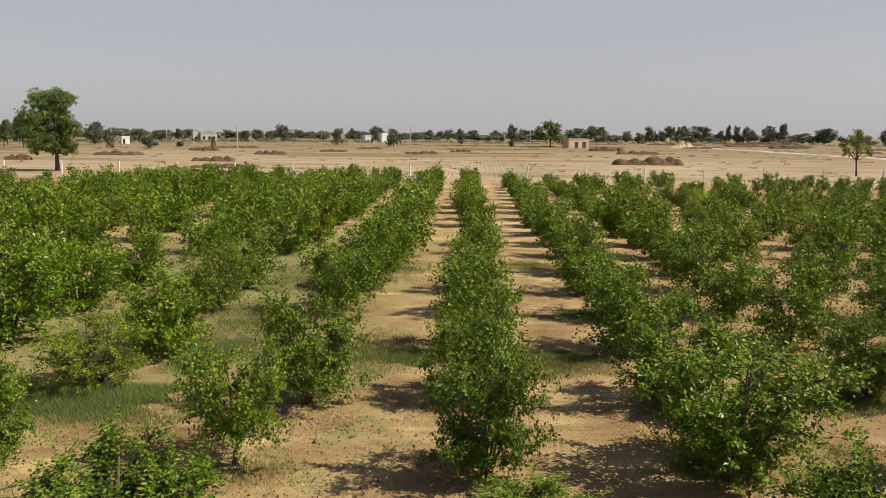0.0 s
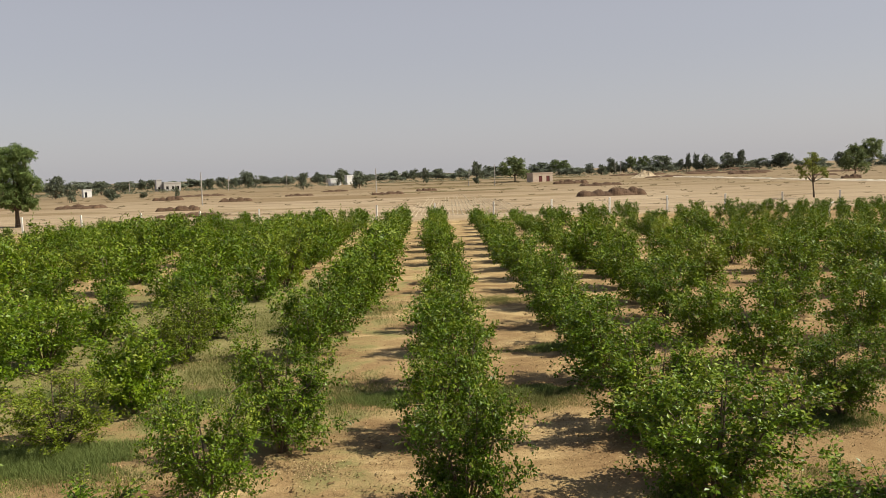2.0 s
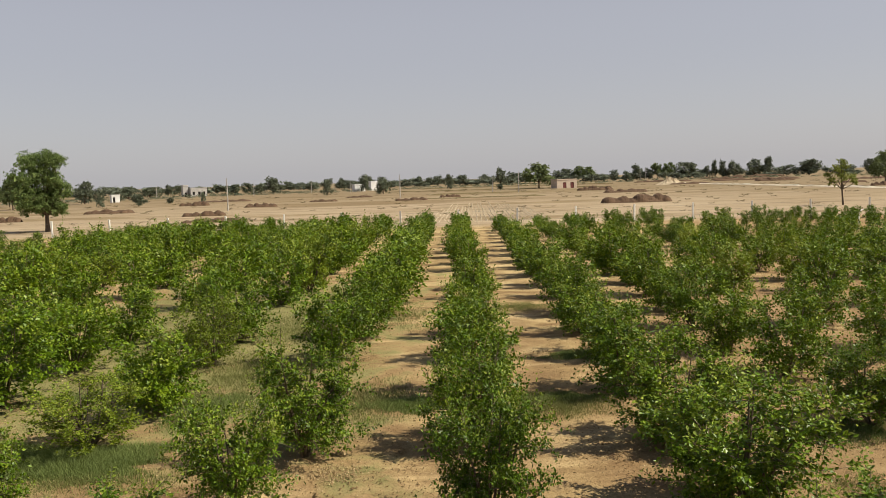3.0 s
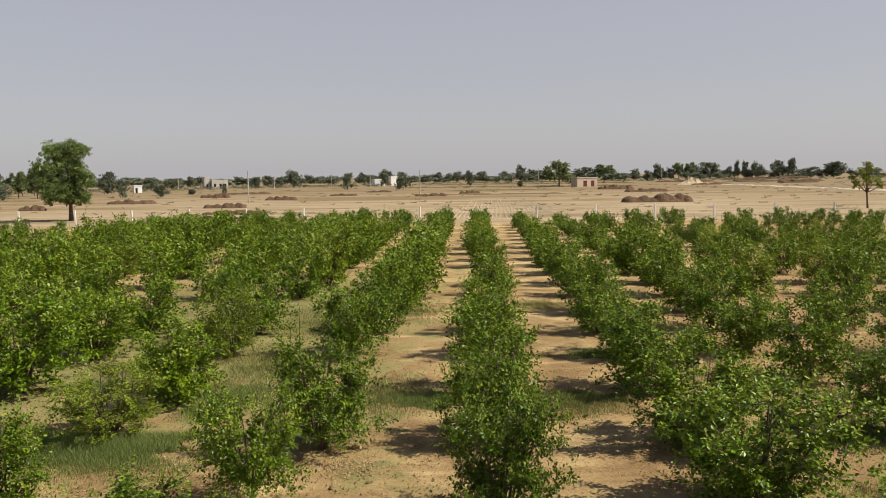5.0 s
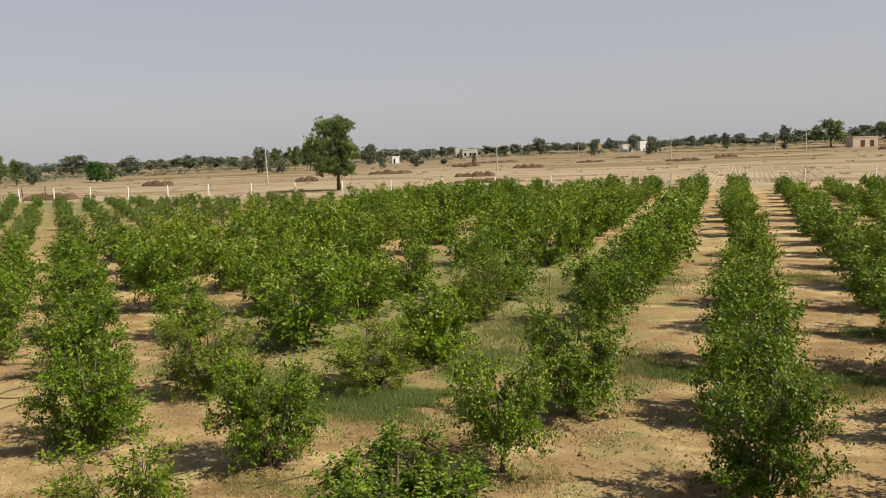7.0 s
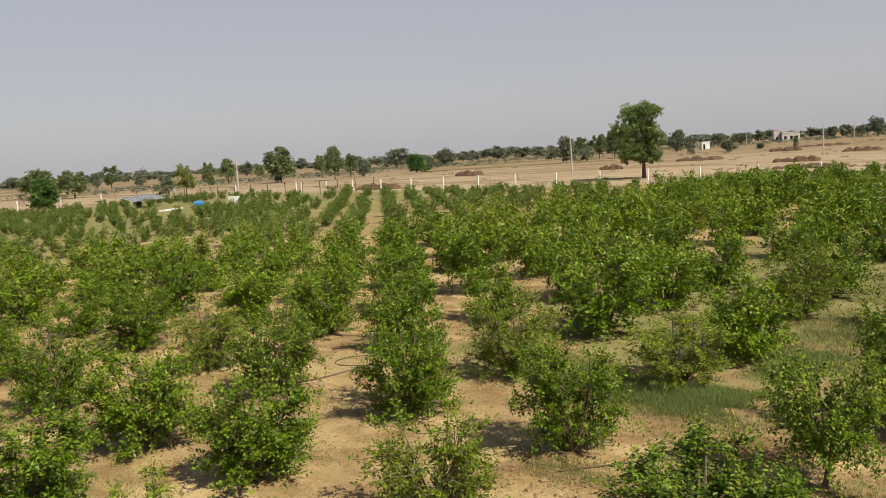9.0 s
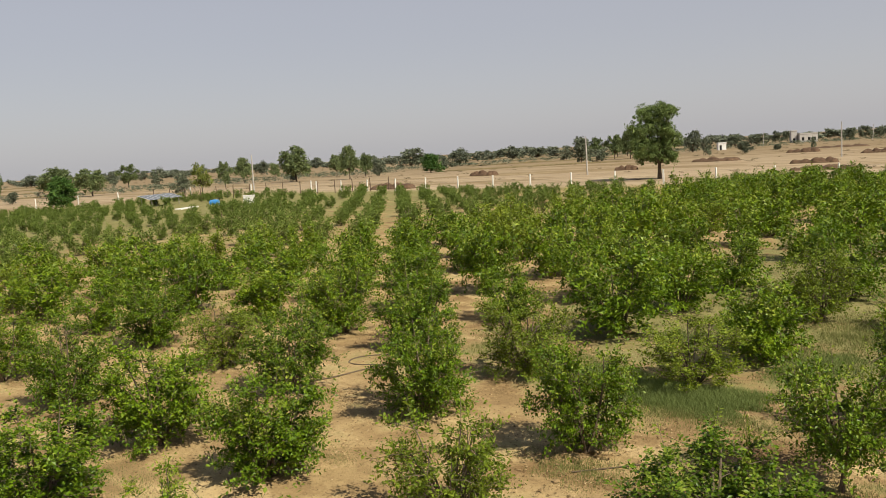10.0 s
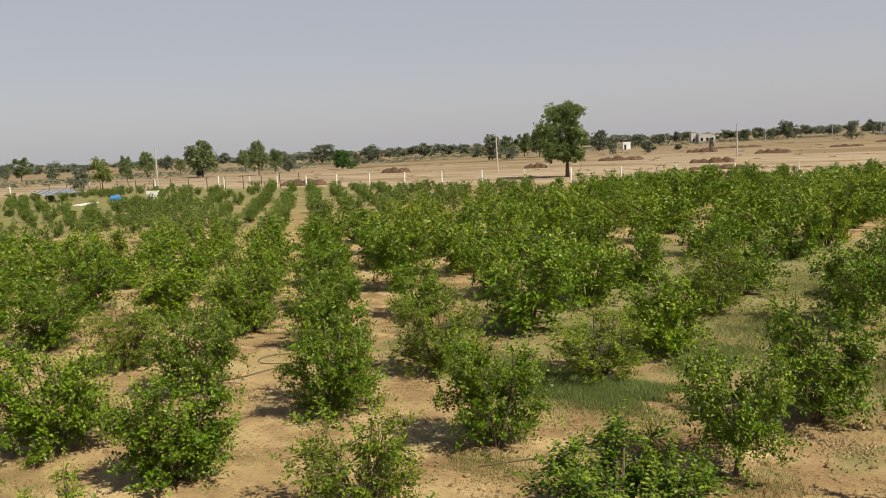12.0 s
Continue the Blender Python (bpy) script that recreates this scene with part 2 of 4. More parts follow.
def bm_mesh(name, mat, build, smooth=False):
    bm = bmesh.new()
    build(bm)
    me = bpy.data.meshes.new(name)
    bm.to_mesh(me)
    bm.free()
    me.materials.append(mat)
    if smooth:
        for f in me.polygons:
            f.use_smooth = True
    return me


def box_into(bm, x0, x1, y0, y1, z0, z1, bevel=0.0):
    r = bmesh.ops.create_cube(bm, size=1.0, matrix=Matrix.LocRotScale(((x0 + x1) / 2, (y0 + y1) / 2, (z0 + z1) / 2), None, (x1 - x0, y1 - y0, z1 - z0)))
    if bevel:
        edges = list({e for v in r["verts"] for e in v.link_edges})
        bmesh.ops.bevel(bm, geom=edges, offset=bevel, segments=1, affect="EDGES")


def box_mesh(name, mat, *dims, bevel=0.0):
    return bm_mesh(name, mat, lambda bm: box_into(bm, *dims, bevel=bevel))


def unit(v):
    return v / (np.linalg.norm(v, axis=-1, keepdims=True) + 1e-9)


def tube(points, radii, sides=5):
    """Rings of a tapered tube along points: verts and quads."""
    P, R = np.array(points, float), np.array(radii, float)
    T = unit(np.gradient(P, axis=0))
    ref = np.where(np.abs(T[:, 2:3]) > 0.9, np.array([[1.0, 0, 0]]), np.array([[0, 0, 1.0]]))
    U = unit(np.cross(T, ref))
    V = np.cross(T, U)
    k = np.arange(sides) * 2 * np.pi / sides
    ring = U[:, None] * np.cos(k)[None, :, None] + V[:, None] * np.sin(k)[None, :, None]
    verts = (P[:, None] + ring * R[:, None, None]).reshape(-1, 3)
    faces = []
    for i in range(len(P) - 1):
        for j in range(sides):
            a, b = i * sides + j, i * sides + (j + 1) % sides
            faces.append([a, b, b + sides, a + sides])
    return verts, faces


def join(pieces):
    verts, faces, n = [], [], 0
    for v, f in pieces:
        verts.append(v)
        faces += [[i + n for i in q] for q in f]
        n += len(v)
    return np.concatenate(verts), faces


LEAF6 = np.array([[0, 0, 0], [0.34, -0.26, 0.07], [0.74, -0.20, 0.03], [1, 0, -0.10], [0.74, 0.20, 0.03], [0.34, 0.26, 0.07]])
LEAF4 = np.array([[0, 0, 0], [0.48, -0.30, 0.07], [1, 0, -0.06], [0.48, 0.30, 0.07]])


def leaves(rng, at, along, size, shape, tilt=0.9):
    """One folded leaf at each place, pointing along its direction, its face turned upwards at random."""
    n = len(at)
    a = unit(along)
    up = unit(np.array([0, 0, 1.0]) + tilt * rng.normal(size=(n, 3)))
    s = unit(np.cross(a, up))
    u = np.cross(s, a)
    k = len(shape)
    v = at[:, None] + size[:, None, None] * (a[:, None] * shape[None, :, 0:1] + s[:, None] * shape[None, :, 1:2] + u[:, None] * shape[None, :, 2:3])
    base = np.arange(n)[:, None] * k
    if k == 6:
        f = np.concatenate([base + [[0, 1, 2, 3]], base + [[0, 3, 4, 5]]])
    else:
        f = base + np.arange(k)[None]
    return v.reshape(-1, 3), f


def crown_points(rng, n, height, width, low, lumps=9, skirt=0.5, rough=0.6):
    """Twig tips that fill a lumpy, uneven crown, most of them near its surface. skirt: how wide its foot is."""
    s = rng.uniform(0, 1, n * 4)
    prof = np.where(s < 0.5, skirt + (1 - skirt) * np.sin(s * np.pi), np.sqrt(np.clip(1 - ((s - 0.5) / 0.52) ** 2, 0, 1)))
    keep = np.flatnonzero(rng.uniform(size=len(s)) < 0.15 + 0.85 * prof)[:n]
    s, prof, n = s[keep], prof[keep], len(keep)
    a = rng.uniform(0, 2 * np.pi, n)
    d = unit(np.stack([np.cos(a) * (0.25 + prof), np.sin(a) * (0.25 + prof), (s - 0.45) * 1.8], 1))
    lump = unit(rng.normal(size=(lumps, 3)) * [1, 1, 0.9])
    gain = rng.uniform(0.1, 1.0, lumps) * rough
    r = 0.62 + (np.exp(-(1 - d @ lump.T) * 9) * gain).sum(1)
    r /= np.quantile(r, 0.9)
    f = rng.uniform(0.03, 1, n) ** 0.42 * prof * r
    f = np.minimum(f / np.quantile(f, 0.88), 1.10)
    z = low + (height - low) * (0.42 + (s - 0.42) * (0.66 + 0.36 * np.minimum(r, 1.15)))
    return np.stack([np.cos(a) * f * width / 2, np.sin(a) * f * width / 2, np.maximum(z, low * 0.7)], 1)


def plant(seed, height, width, low, limbs, twigs, per_twig, leaf, shape, twig_len, trunk_r, sides=5, wood_all=True, lumps=11, rough=0.6, skirt=0.5, lean_by=0.03, inner=0):
    """A bush or tree: the wood (trunk, limbs, twigs) and the leaves, as verts and faces."""
    rng = np.random.default_rng(seed)
    wood, nodes = [], []
    fork = low * rng.uniform(0.55, 0.9)
    lean = rng.normal(size=2) * lean_by * height
    trunk = np.array([[0, 0, -0.05], [lean[0] * 0.3, lean[1] * 0.3, fork * 0.5], [lean[0], lean[1], fork]])
    wood.append(tube(trunk, [trunk_r * 1.25, trunk_r, trunk_r * 0.85], sides + 1))
    top = trunk[-1]
    for i in range(limbs):
        ang = 2 * np.pi * (i + rng.uniform(-0.3, 0.3)) / limbs
        reach = rng.uniform(0.16, 0.30) * width
        end = np.array([math.cos(ang) * reach, math.sin(ang) * reach, low + (height - low) * rng.uniform(0.40, 0.72)])
        midp = top + (end - top) * 0.5 + np.array([math.cos(ang), math.sin(ang), 0]) * reach * 0.25 + rng.normal(size=3) * 0.03 * height
        pts = np.array([top, (top + midp) / 2 + rng.normal(size=3) * 0.015 * height, midp, end])
        wood.append(tube(pts, np.array([0.62, 0.5, 0.36, 0.16]) * trunk_r, sides))
        for s in np.linspace(0.15, 1, 9):
            k = min(int(s * 3), 2)
            w = s * 3 - k
            nodes.append(pts[k] * (1 - w) + pts[k + 1] * w)
    nodes = np.array(nodes)
    tips = crown_points(rng, twigs, height, width, low, lumps, skirt, rough)
    twigs = len(tips)
    shoots = rng.uniform(size=twigs) < 0.16
    tips[shoots] += unit(tips[shoots] - [0, 0, low]) * twig_len * rng.uniform(0.3, 1.0, (shoots.sum(), 1))
    dist = ((tips[:, None] - nodes[None]) ** 2).sum(-1) + 0.6 * np.maximum(0, nodes[None, :, 2] - tips[:, None, 2])
    root = nodes[dist.argmin(1)]
    if wood_all:
        for p, r in zip(tips[::2], root[::2]):
            m = (p + r) / 2 + [0, 0, -0.04 * np.linalg.norm(p - r)]
            wood.append(tube([r, m, p], np.array([0.13, 0.09, 0.04]) * trunk_r, 3))
    way = unit(tips - root + [0, 0, 0.15])
    k = np.repeat(np.arange(twigs), per_twig)
    back = rng.uniform(0, 1, len(k))
    at = tips[k] - way[k] * (back * twig_len)[:, None] + rng.normal(size=(len(k), 3)) * leaf * 0.55
    along = way[k] * 0.5 + rng.normal(size=(len(k), 3)) * 0.7 + [0, 0, 0.05]
    size = leaf * rng.uniform(0.65, 1.25, len(k))
    if inner:
        hub = np.array([0, 0, low + 0.45 * (height - low)])
        pick = tips[rng.integers(0, twigs, inner)]
        at = np.concatenate([at, hub + (pick - hub) * rng.uniform(0.25, 0.68, (inner, 1))])
        along = np.concatenate([along, rng.normal(size=(inner, 3))])
        size = np.concatenate([size, leaf * rng.uniform(1.6, 2.4, inner)])
    keep = at[:, 2] > 0.04
    return join(wood), leaves(rng, at[keep], along[keep], size[keep], shape)


# ---------------------------------------------------------------- ground
def build_ground():
    xs = np.concatenate([[-4500, -1500, -600, -250], np.arange(-140, 110.1, 1.25), [220, 600, 1500, 4500]])
    ys = np.concatenate([[-400, -100, -30], np.arange(-6, 92.1, 1.25), [110, 140, 200, 300, 450, 700, 1200, 2400, 4500]])
    X, Y = np.meshgrid(xs, ys)
    Z = np.zeros_like(X)
    for r, c in product(range(len(ys)), range(len(xs))):
        x, y = xs[c], ys[r]
        if -140 < x < 110 and -6 < y < 92:
            Z[r, c] = 0.035 * noise.noise(Vector((x * 0.35, y * 0.35, 0))) + 0.03 * noise.noise(Vector((x * 0.09, y * 0.09, 4)))
    V = np.stack([X, Y, Z], -1).reshape(-1, 3)
    n, m = len(xs), len(ys)
    i = (np.arange(m - 1)[:, None] * n + np.arange(n - 1)[None]).reshape(-1)
    F = np.stack([i, i + 1, i + n + 1, i + n], 1)
    me = mesh_from("ground", V, F, SOIL)
    for f in me.polygons:
        f.use_smooth = True
    tagged(new("ground", me), "dry sandy brown orchard soil and pale fallow fields", "ground", kind="structure")


build_ground()

# ---------------------------------------------------------------- lemon bushes
ROW, STEP, X0, Y0 = 3.69, 3.62, 0.33, 0.07


LEAF3 = np.array([[0.0, -0.10, 0.0], [0.50, 0.40, 0.08], [1.0, -0.06, -0.05]])


def bezier(a, b, c, s):
    s = np.asarray(s)[..., None]
    return (1 - s) ** 2 * a + 2 * s * (1 - s) * b + s ** 2 * c


def lemon_plant(seed, stems, laterals, shoots, per, leaf, shape, low=0.12, width=2.1, height=2.0, open_base=0.0, bare=0.0, young=0.10, twig_wood=True, droop=0.35):
    """A lemon bush: several stems from one foot, side branches, and shoots that carry the leaves one by one.
    Returns the wood, the leaves, and which leaves are young."""
    rng = np.random.default_rng(seed)
    wood, tip_from, tip_to = [], [], []
    trunk_top = np.array([rng.normal() * 0.03, rng.normal() * 0.03, open_base])
    if open_base > 0.15:
        wood.append(tube([[0, 0, -0.05], trunk_top * [0.6, 0.6, 0.5], trunk_top], [0.040, 0.031, 0.030], 6))
    for i in range(stems):
        a = 2.39996 * i + rng.uniform(-0.5, 0.5)
        out = np.array([math.cos(a), math.sin(a), 0])
        lift = rng.uniform(0.50, 0.95)
        end = out * width * 0.5 * rng.uniform(0.30, 0.72) * (1.25 - 0.5 * lift) + [0, 0, low + (height - low) * lift * 0.88]
        bend = trunk_top * 0.5 + out * width * 0.5 * rng.uniform(0.10, 0.38) + [0, 0, open_base * 0.5 + (end[2] - open_base) * rng.uniform(0.42, 0.62)]
        start = trunk_top + out * 0.03 - [0, 0, 0.03]
        rings, sides = (6, 5) if twig_wood else (4, 3)
        line = bezier(start, bend, end, np.linspace(0, 1, rings))
        wood.append(tube(line, np.linspace(0.022, 0.006, rings) * rng.uniform(0.8, 1.2), sides))
        for k in range(laterals):
            s = (k + rng.uniform(0.0, 0.9)) / laterals * (0.92 - bare * 0.5) + 0.08 + bare * 0.45
            p = bezier(start, bend, end, s)
            ang = a + rng.normal() * 1.15
            side = np.array([math.cos(ang), math.sin(ang), rng.uniform(-droop, 0.65)])
            reach = width * rng.uniform(0.12, 0.36) * (1.25 - 0.60 * s)
            q = p + unit(side) * reach
            q[2] = max(q[2], low + 0.06)
            m = (p + q) / 2 + [0, 0, 0.10 * reach]
            if twig_wood or k % 3 == 0:
                wood.append(tube([p, m, q], [0.007, 0.006, 0.003], 3))
            for _ in range(shoots):
                u = rng.uniform(0.15, 1.0)
                b = bezier(p, m, q, u)
                tip_from.append(b)
                way = unit(unit(side) * 0.55 + [0, 0, 0.42] + rng.normal(size=3) * 0.62)
                tip_to.append(b + way * rng.uniform(0.14, 0.34))
        for _ in range(max(2, shoots // 2)):
            tip_from.append(end.copy())
            tip_to.append(end + unit(np.array([0, 0, 0.9]) + rng.normal(size=3) * 0.5) * rng.uniform(0.18, 0.42))
    A, B = np.array(tip_from), np.array(tip_to)
    # a few long upright water shoots in the top of the crown
    n = len(A)
    tall = (B[:, 2] > np.quantile(B[:, 2], 0.62)) & (rng.uniform(size=n) < 0.22)
    B[tall] += np.stack([rng.normal(size=n) * 0.05, rng.normal(size=n) * 0.05, rng.uniform(0.10, 0.32, n)], 1)[tall]
    fresh = tall | ((B[:, 2] > np.quantile(B[:, 2], 0.5)) & (rng.uniform(size=n) < young))
    if twig_wood:
        for a, b in zip(A[::4], B[::4]):
            wood.append(tube([a, b], [0.004, 0.0022], 3))
    k = np.repeat(np.arange(n), per)
    t = np.tile((np.arange(per) + 0.5) / per, n) + rng.normal(size=n * per) * 0.05
    axis = unit(B - A)
    u = unit(np.cross(axis, rng.normal(size=(n, 3))))
    v = np.cross(axis, u)
    phi = np.tile(np.arange(per) * 2.39996, n) + rng.normal(size=n * per) * 0.5
    spread = np.cos(phi)[:, None] * u[k] + np.sin(phi)[:, None] * v[k]
    at = A[k] + (B - A)[k] * np.clip(t, 0, 1.05)[:, None] + spread * leaf * 0.12
    along = axis[k] * 0.55 + spread * 0.85 + rng.normal(size=(n * per, 3)) * 0.35
    size = leaf * rng.uniform(0.55, 1.25, n * per) * (1.08 - 0.25 * t)
    new_leaf = fresh[k] & (t > 0.30)
    keep = at[:, 2] > 0.05
    at, along, size, new_leaf = at[keep], along[keep], size[keep], new_leaf[keep]
    # the crown takes the size asked for
    rad = np.quantile(np.hypot(at[:, 0], at[:, 1]), 0.972)
    top = np.quantile(at[:, 2], 0.997)
    fit = np.array([width * 0.5 / rad, width * 0.5 / rad, height / top])
    wv, wf = join(wood)
    lv, lf = leaves(rng, at * fit, along, size, shape, 0.58)
    return (wv * fit, wf), (lv, lf), new_leaf


def leaf_mesh(lv, lf, new_leaf, mat, young_mat):
    me = mesh_from("crown", lv, lf, mat)
    me.materials.append(young_mat)
    tags = np.concatenate([new_leaf] * (len(lf) // len(new_leaf))).astype(np.int32)
    me.polygons.foreach_set("material_index", tags)
    return me


def bush_meshes(seed, mat, young_mat=None, **k):
    (wv, wf), (lv, lf), fresh = lemon_plant(seed, **k)
    return mesh_from("trunk", wv, wf, BARK), leaf_mesh(lv, lf, fresh, mat, young_mat or LEMON_YOUNG)


NEAR = [bush_meshes(s, LEMON, stems=9, laterals=11, shoots=9, per=14, leaf=0.072, shape=LEAF4, low=0.08 + 0.03 * (s % 4)) for s in range(11, 19)]
CLOSE = [bush_meshes(s, LEMON_BLUE, stems=9, laterals=11, shoots=9, per=15, leaf=0.066, shape=LEAF4, low=0.10, bare=0.06) for s in (91, 92, 93, 94)]
STEMMED = [bush_meshes(s, LEMON_BLUE, stems=8, laterals=10, shoots=8, per=14, leaf=0.071, shape=LEAF4, low=0.40, open_base=0.36, droop=0.5) for s in (21, 22)]
NEAR_YELLOW = [bush_meshes(s, LEMON_YELLOW, LEMON_YOUNG, stems=9, laterals=10, shoots=7, per=13, leaf=0.070, shape=LEAF4, low=0.12, young=0.45) for s in (31, 32, 33)]
SPARSE = [bush_meshes(s, LEMON_YELLOW, LEMON_YOUNG, stems=13, laterals=7, shoots=5, per=12, leaf=0.072, shape=LEAF6, low=0.08, young=0.5, bare=0.22) for s in (35, 36)]
LOW = [bush_meshes(s, LEMON_BLUE, stems=16, laterals=9, shoots=9, per=14, leaf=0.074, shape=LEAF4, low=0.06, young=0.16, droop=-0.1) for s in (45, 46)]
SPROUT = [bush_meshes(s, LEMON, stems=4, laterals=5, shoots=6, per=12, leaf=0.080, shape=LEAF6, low=0.15, width=1.5, young=0.5) for s in (41, 42)]
SEMI = [bush_meshes(s, LEMON_ROW, stems=9, laterals=10, shoots=6, per=12, leaf=0.104, shape=LEAF3, low=0.06, twig_wood=False, young=0.16) for s in range(81, 89)]
MID = [bush_meshes(s, LEMON_FAR, stems=8, laterals=8, shoots=5, per=9, leaf=0.158, shape=LEAF3, low=0.06, twig_wood=False, young=0.18) for s in range(51, 59)]
MID_YELLOW = [bush_meshes(s, LEMON_YELLOW, stems=8, laterals=8, shoots=6, per=9, leaf=0.135, shape=LEAF3, low=0.08, twig_wood=False, young=0.35) for s in (61, 62)]
DUSTY = [bush_meshes(s, LEMON_DUSTY_HAZED, LEMON_DUSTY_HAZED, stems=7, laterals=8, shoots=5, per=9, leaf=0.150, shape=LEAF3, low=0.08, twig_wood=False) for s in (63, 64, 65)]
placed = {}
count = {"near": 0}


def lemon_bush(i, j, dx=0.0, dy=0.0, height=2.0, width=2.1, kind="near", turn=None):
    x, y = X0 + ROW * i + dx, Y0 + STEP * j + dy
    placed[(i, j)] = True
    bank = {"near": NEAR, "yellow": NEAR_YELLOW, "sprout": SPROUT, "low": LOW, "sparse": SPARSE, "stemmed": STEMMED, "bluish": CLOSE, "semi": SEMI, "mid": MID, "midyellow": MID_YELLOW, "dusty": DUSTY}[kind]
    wood, crown = bank[count["near"] % len(bank)]
    count["near"] += 1
    turn = random.uniform(0, 360) if turn is None else turn
    label = {"near": "leafy dark green lemon bush on dry soil", "yellow": "yellow-green lemon bush with thin branches",
             "low": "low spreading lemon bush with dense upright shoots",
             "sprout": "small young lemon sapling with few shoots", "bluish": "dark green lemon bush with small glossy leaves",
             "sparse": "sparse yellow-green lemon bush with bare brown twigs",
             "stemmed": "leafy lemon bush on a bare short trunk",
             "semi": "leafy green lemon bush in an orchard row", "mid": "leafy green lemon bush in an orchard row",
             "midyellow": "yellow-green lemon bush in an orchard row",
             "dusty": "small dusty grey-green young lemon bush"}[kind]
    ob = thing("lemon_bush", pose(x, y, 0, 0, 0, turn) @ Matrix.Diagonal((width / 2.02, width / 2.02, height / 1.96, 1)), label, "bush", "lemon bushes in rows")
    part("trunk", wood, ob)
    part("crown", crown, ob)


# the bushes closest to the camera, one by one: row, place in the row, shift, height, width
lemon_bush(0, 2, 0.55, 1.70, 0.82, 1.6, "low")
lemon_bush(0, 3, 0.05, 0.2, 2.07, 1.82, "bluish")
lemon_bush(0, 4, -0.05, 0.1, 2.05, 1.90)
lemon_bush(0, 5, 0.0, 0.0, 2.07, 2.09, "semi")
lemon_bush(0, 6, 0.0, 0.0, 1.97, 1.99, "semi")
lemon_bush(-1, 2, -0.65, 1.35, 1.36, 2.2, "low")
lemon_bush(-1, 3, -0.1, 0.5, 1.92, 1.80, "stemmed")
lemon_bush(-1, 4, 0.45, -0.3, 2.22, 2.16, "bluish")
lemon_bush(-1, 6, -0.1, 0.2, 2.07, 2.16, "semi")
lemon_bush(-1, 7, 0.1, 0.0, 2.07, 2.16, "semi")
lemon_bush(-2, 2, -0.1, 0.1, 1.72, 1.92, "sparse")
lemon_bush(-2, 3, -0.1, -0.2, 1.90, 1.78)
lemon_bush(-2, 4, -0.2, 0.4, 1.43, 2.16, "yellow")
lemon_bush(-2, 5, 0.3, -0.7, 1.97, 2.16, "semi")
lemon_bush(-2, 6, 0.1, 0.2, 2.07, 2.20, "yellow")
lemon_bush(-3, 1, 1.0, 1.0, 1.35, 1.38, "sprout")
lemon_bush(-3, 2, -0.1, -0.2, 1.87, 2.02)
lemon_bush(-3, 3, 0.0, -0.3, 2.07, 1.95)
lemon_bush(-3, 4, 0.0, -0.6, 1.87, 2.16, "yellow")
lemon_bush(-3, 5, 0.0, 0.0, 2.30, 2.75, "semi")
lemon_bush(-4, 1, 2.0, 0.5, 1.72, 2.36)
lemon_bush(-4, 2, 0.6, -0.5, 1.97, 2.16)
lemon_bush(-4, 3, 0.1, -0.7, 1.97, 1.98, "bluish")
lemon_bush(-4, 4, 0.0, 0.0, 1.97, 2.16)
lemon_bush(-5, 2, 0.3, -0.4, 1.97, 1.76)
lemon_bush(-5, 3, 0.3, -0.3, 1.58, 2.06, "yellow")
lemon_bush(-5, 4, 0.2, 0.1, 2.17, 2.27)
lemon_bush(-6, 2, 0.1, -0.5, 1.78, 2.06)
lemon_bush(-6, 3, 0.0, 0.0, 1.97, 2.16)
lemon_bush(1, 2, 0.85, 1.1, 1.62, 2.2, "low")
lemon_bush(1, 3, 0.0, 0.3, 2.22, 2.80, "bluish")
lemon_bush(1, 4, 0.0, 0.1, 2.07, 2.50)
lemon_bush(1, 5, -0.1, 0.0, 1.97, 2.27, "semi")
lemon_bush(1, 6, 0.0, 0.0, 1.97, 2.16, "semi")
lemon_bush(2, 4, 0.2, 0.6, 1.87, 2.06, "bluish")
lemon_bush(2, 5, 0.2, 1.0, 1.97, 2.16, "semi")
lemon_bush(2, 6, -0.2, 0.3, 1.87, 2.06, "semi")
lemon_bush(-1, 2, -0.5, 2.1, 1.55, 0.55, "sprout")
for gap in ((-1, 5), (-3, 8), (-2, 8), (-4, 9), (-12, 5), (-12, 7), (3, 8), (4, 12), (-20, 9), (-16, 8), (-14, 7)):
    placed[gap] = True


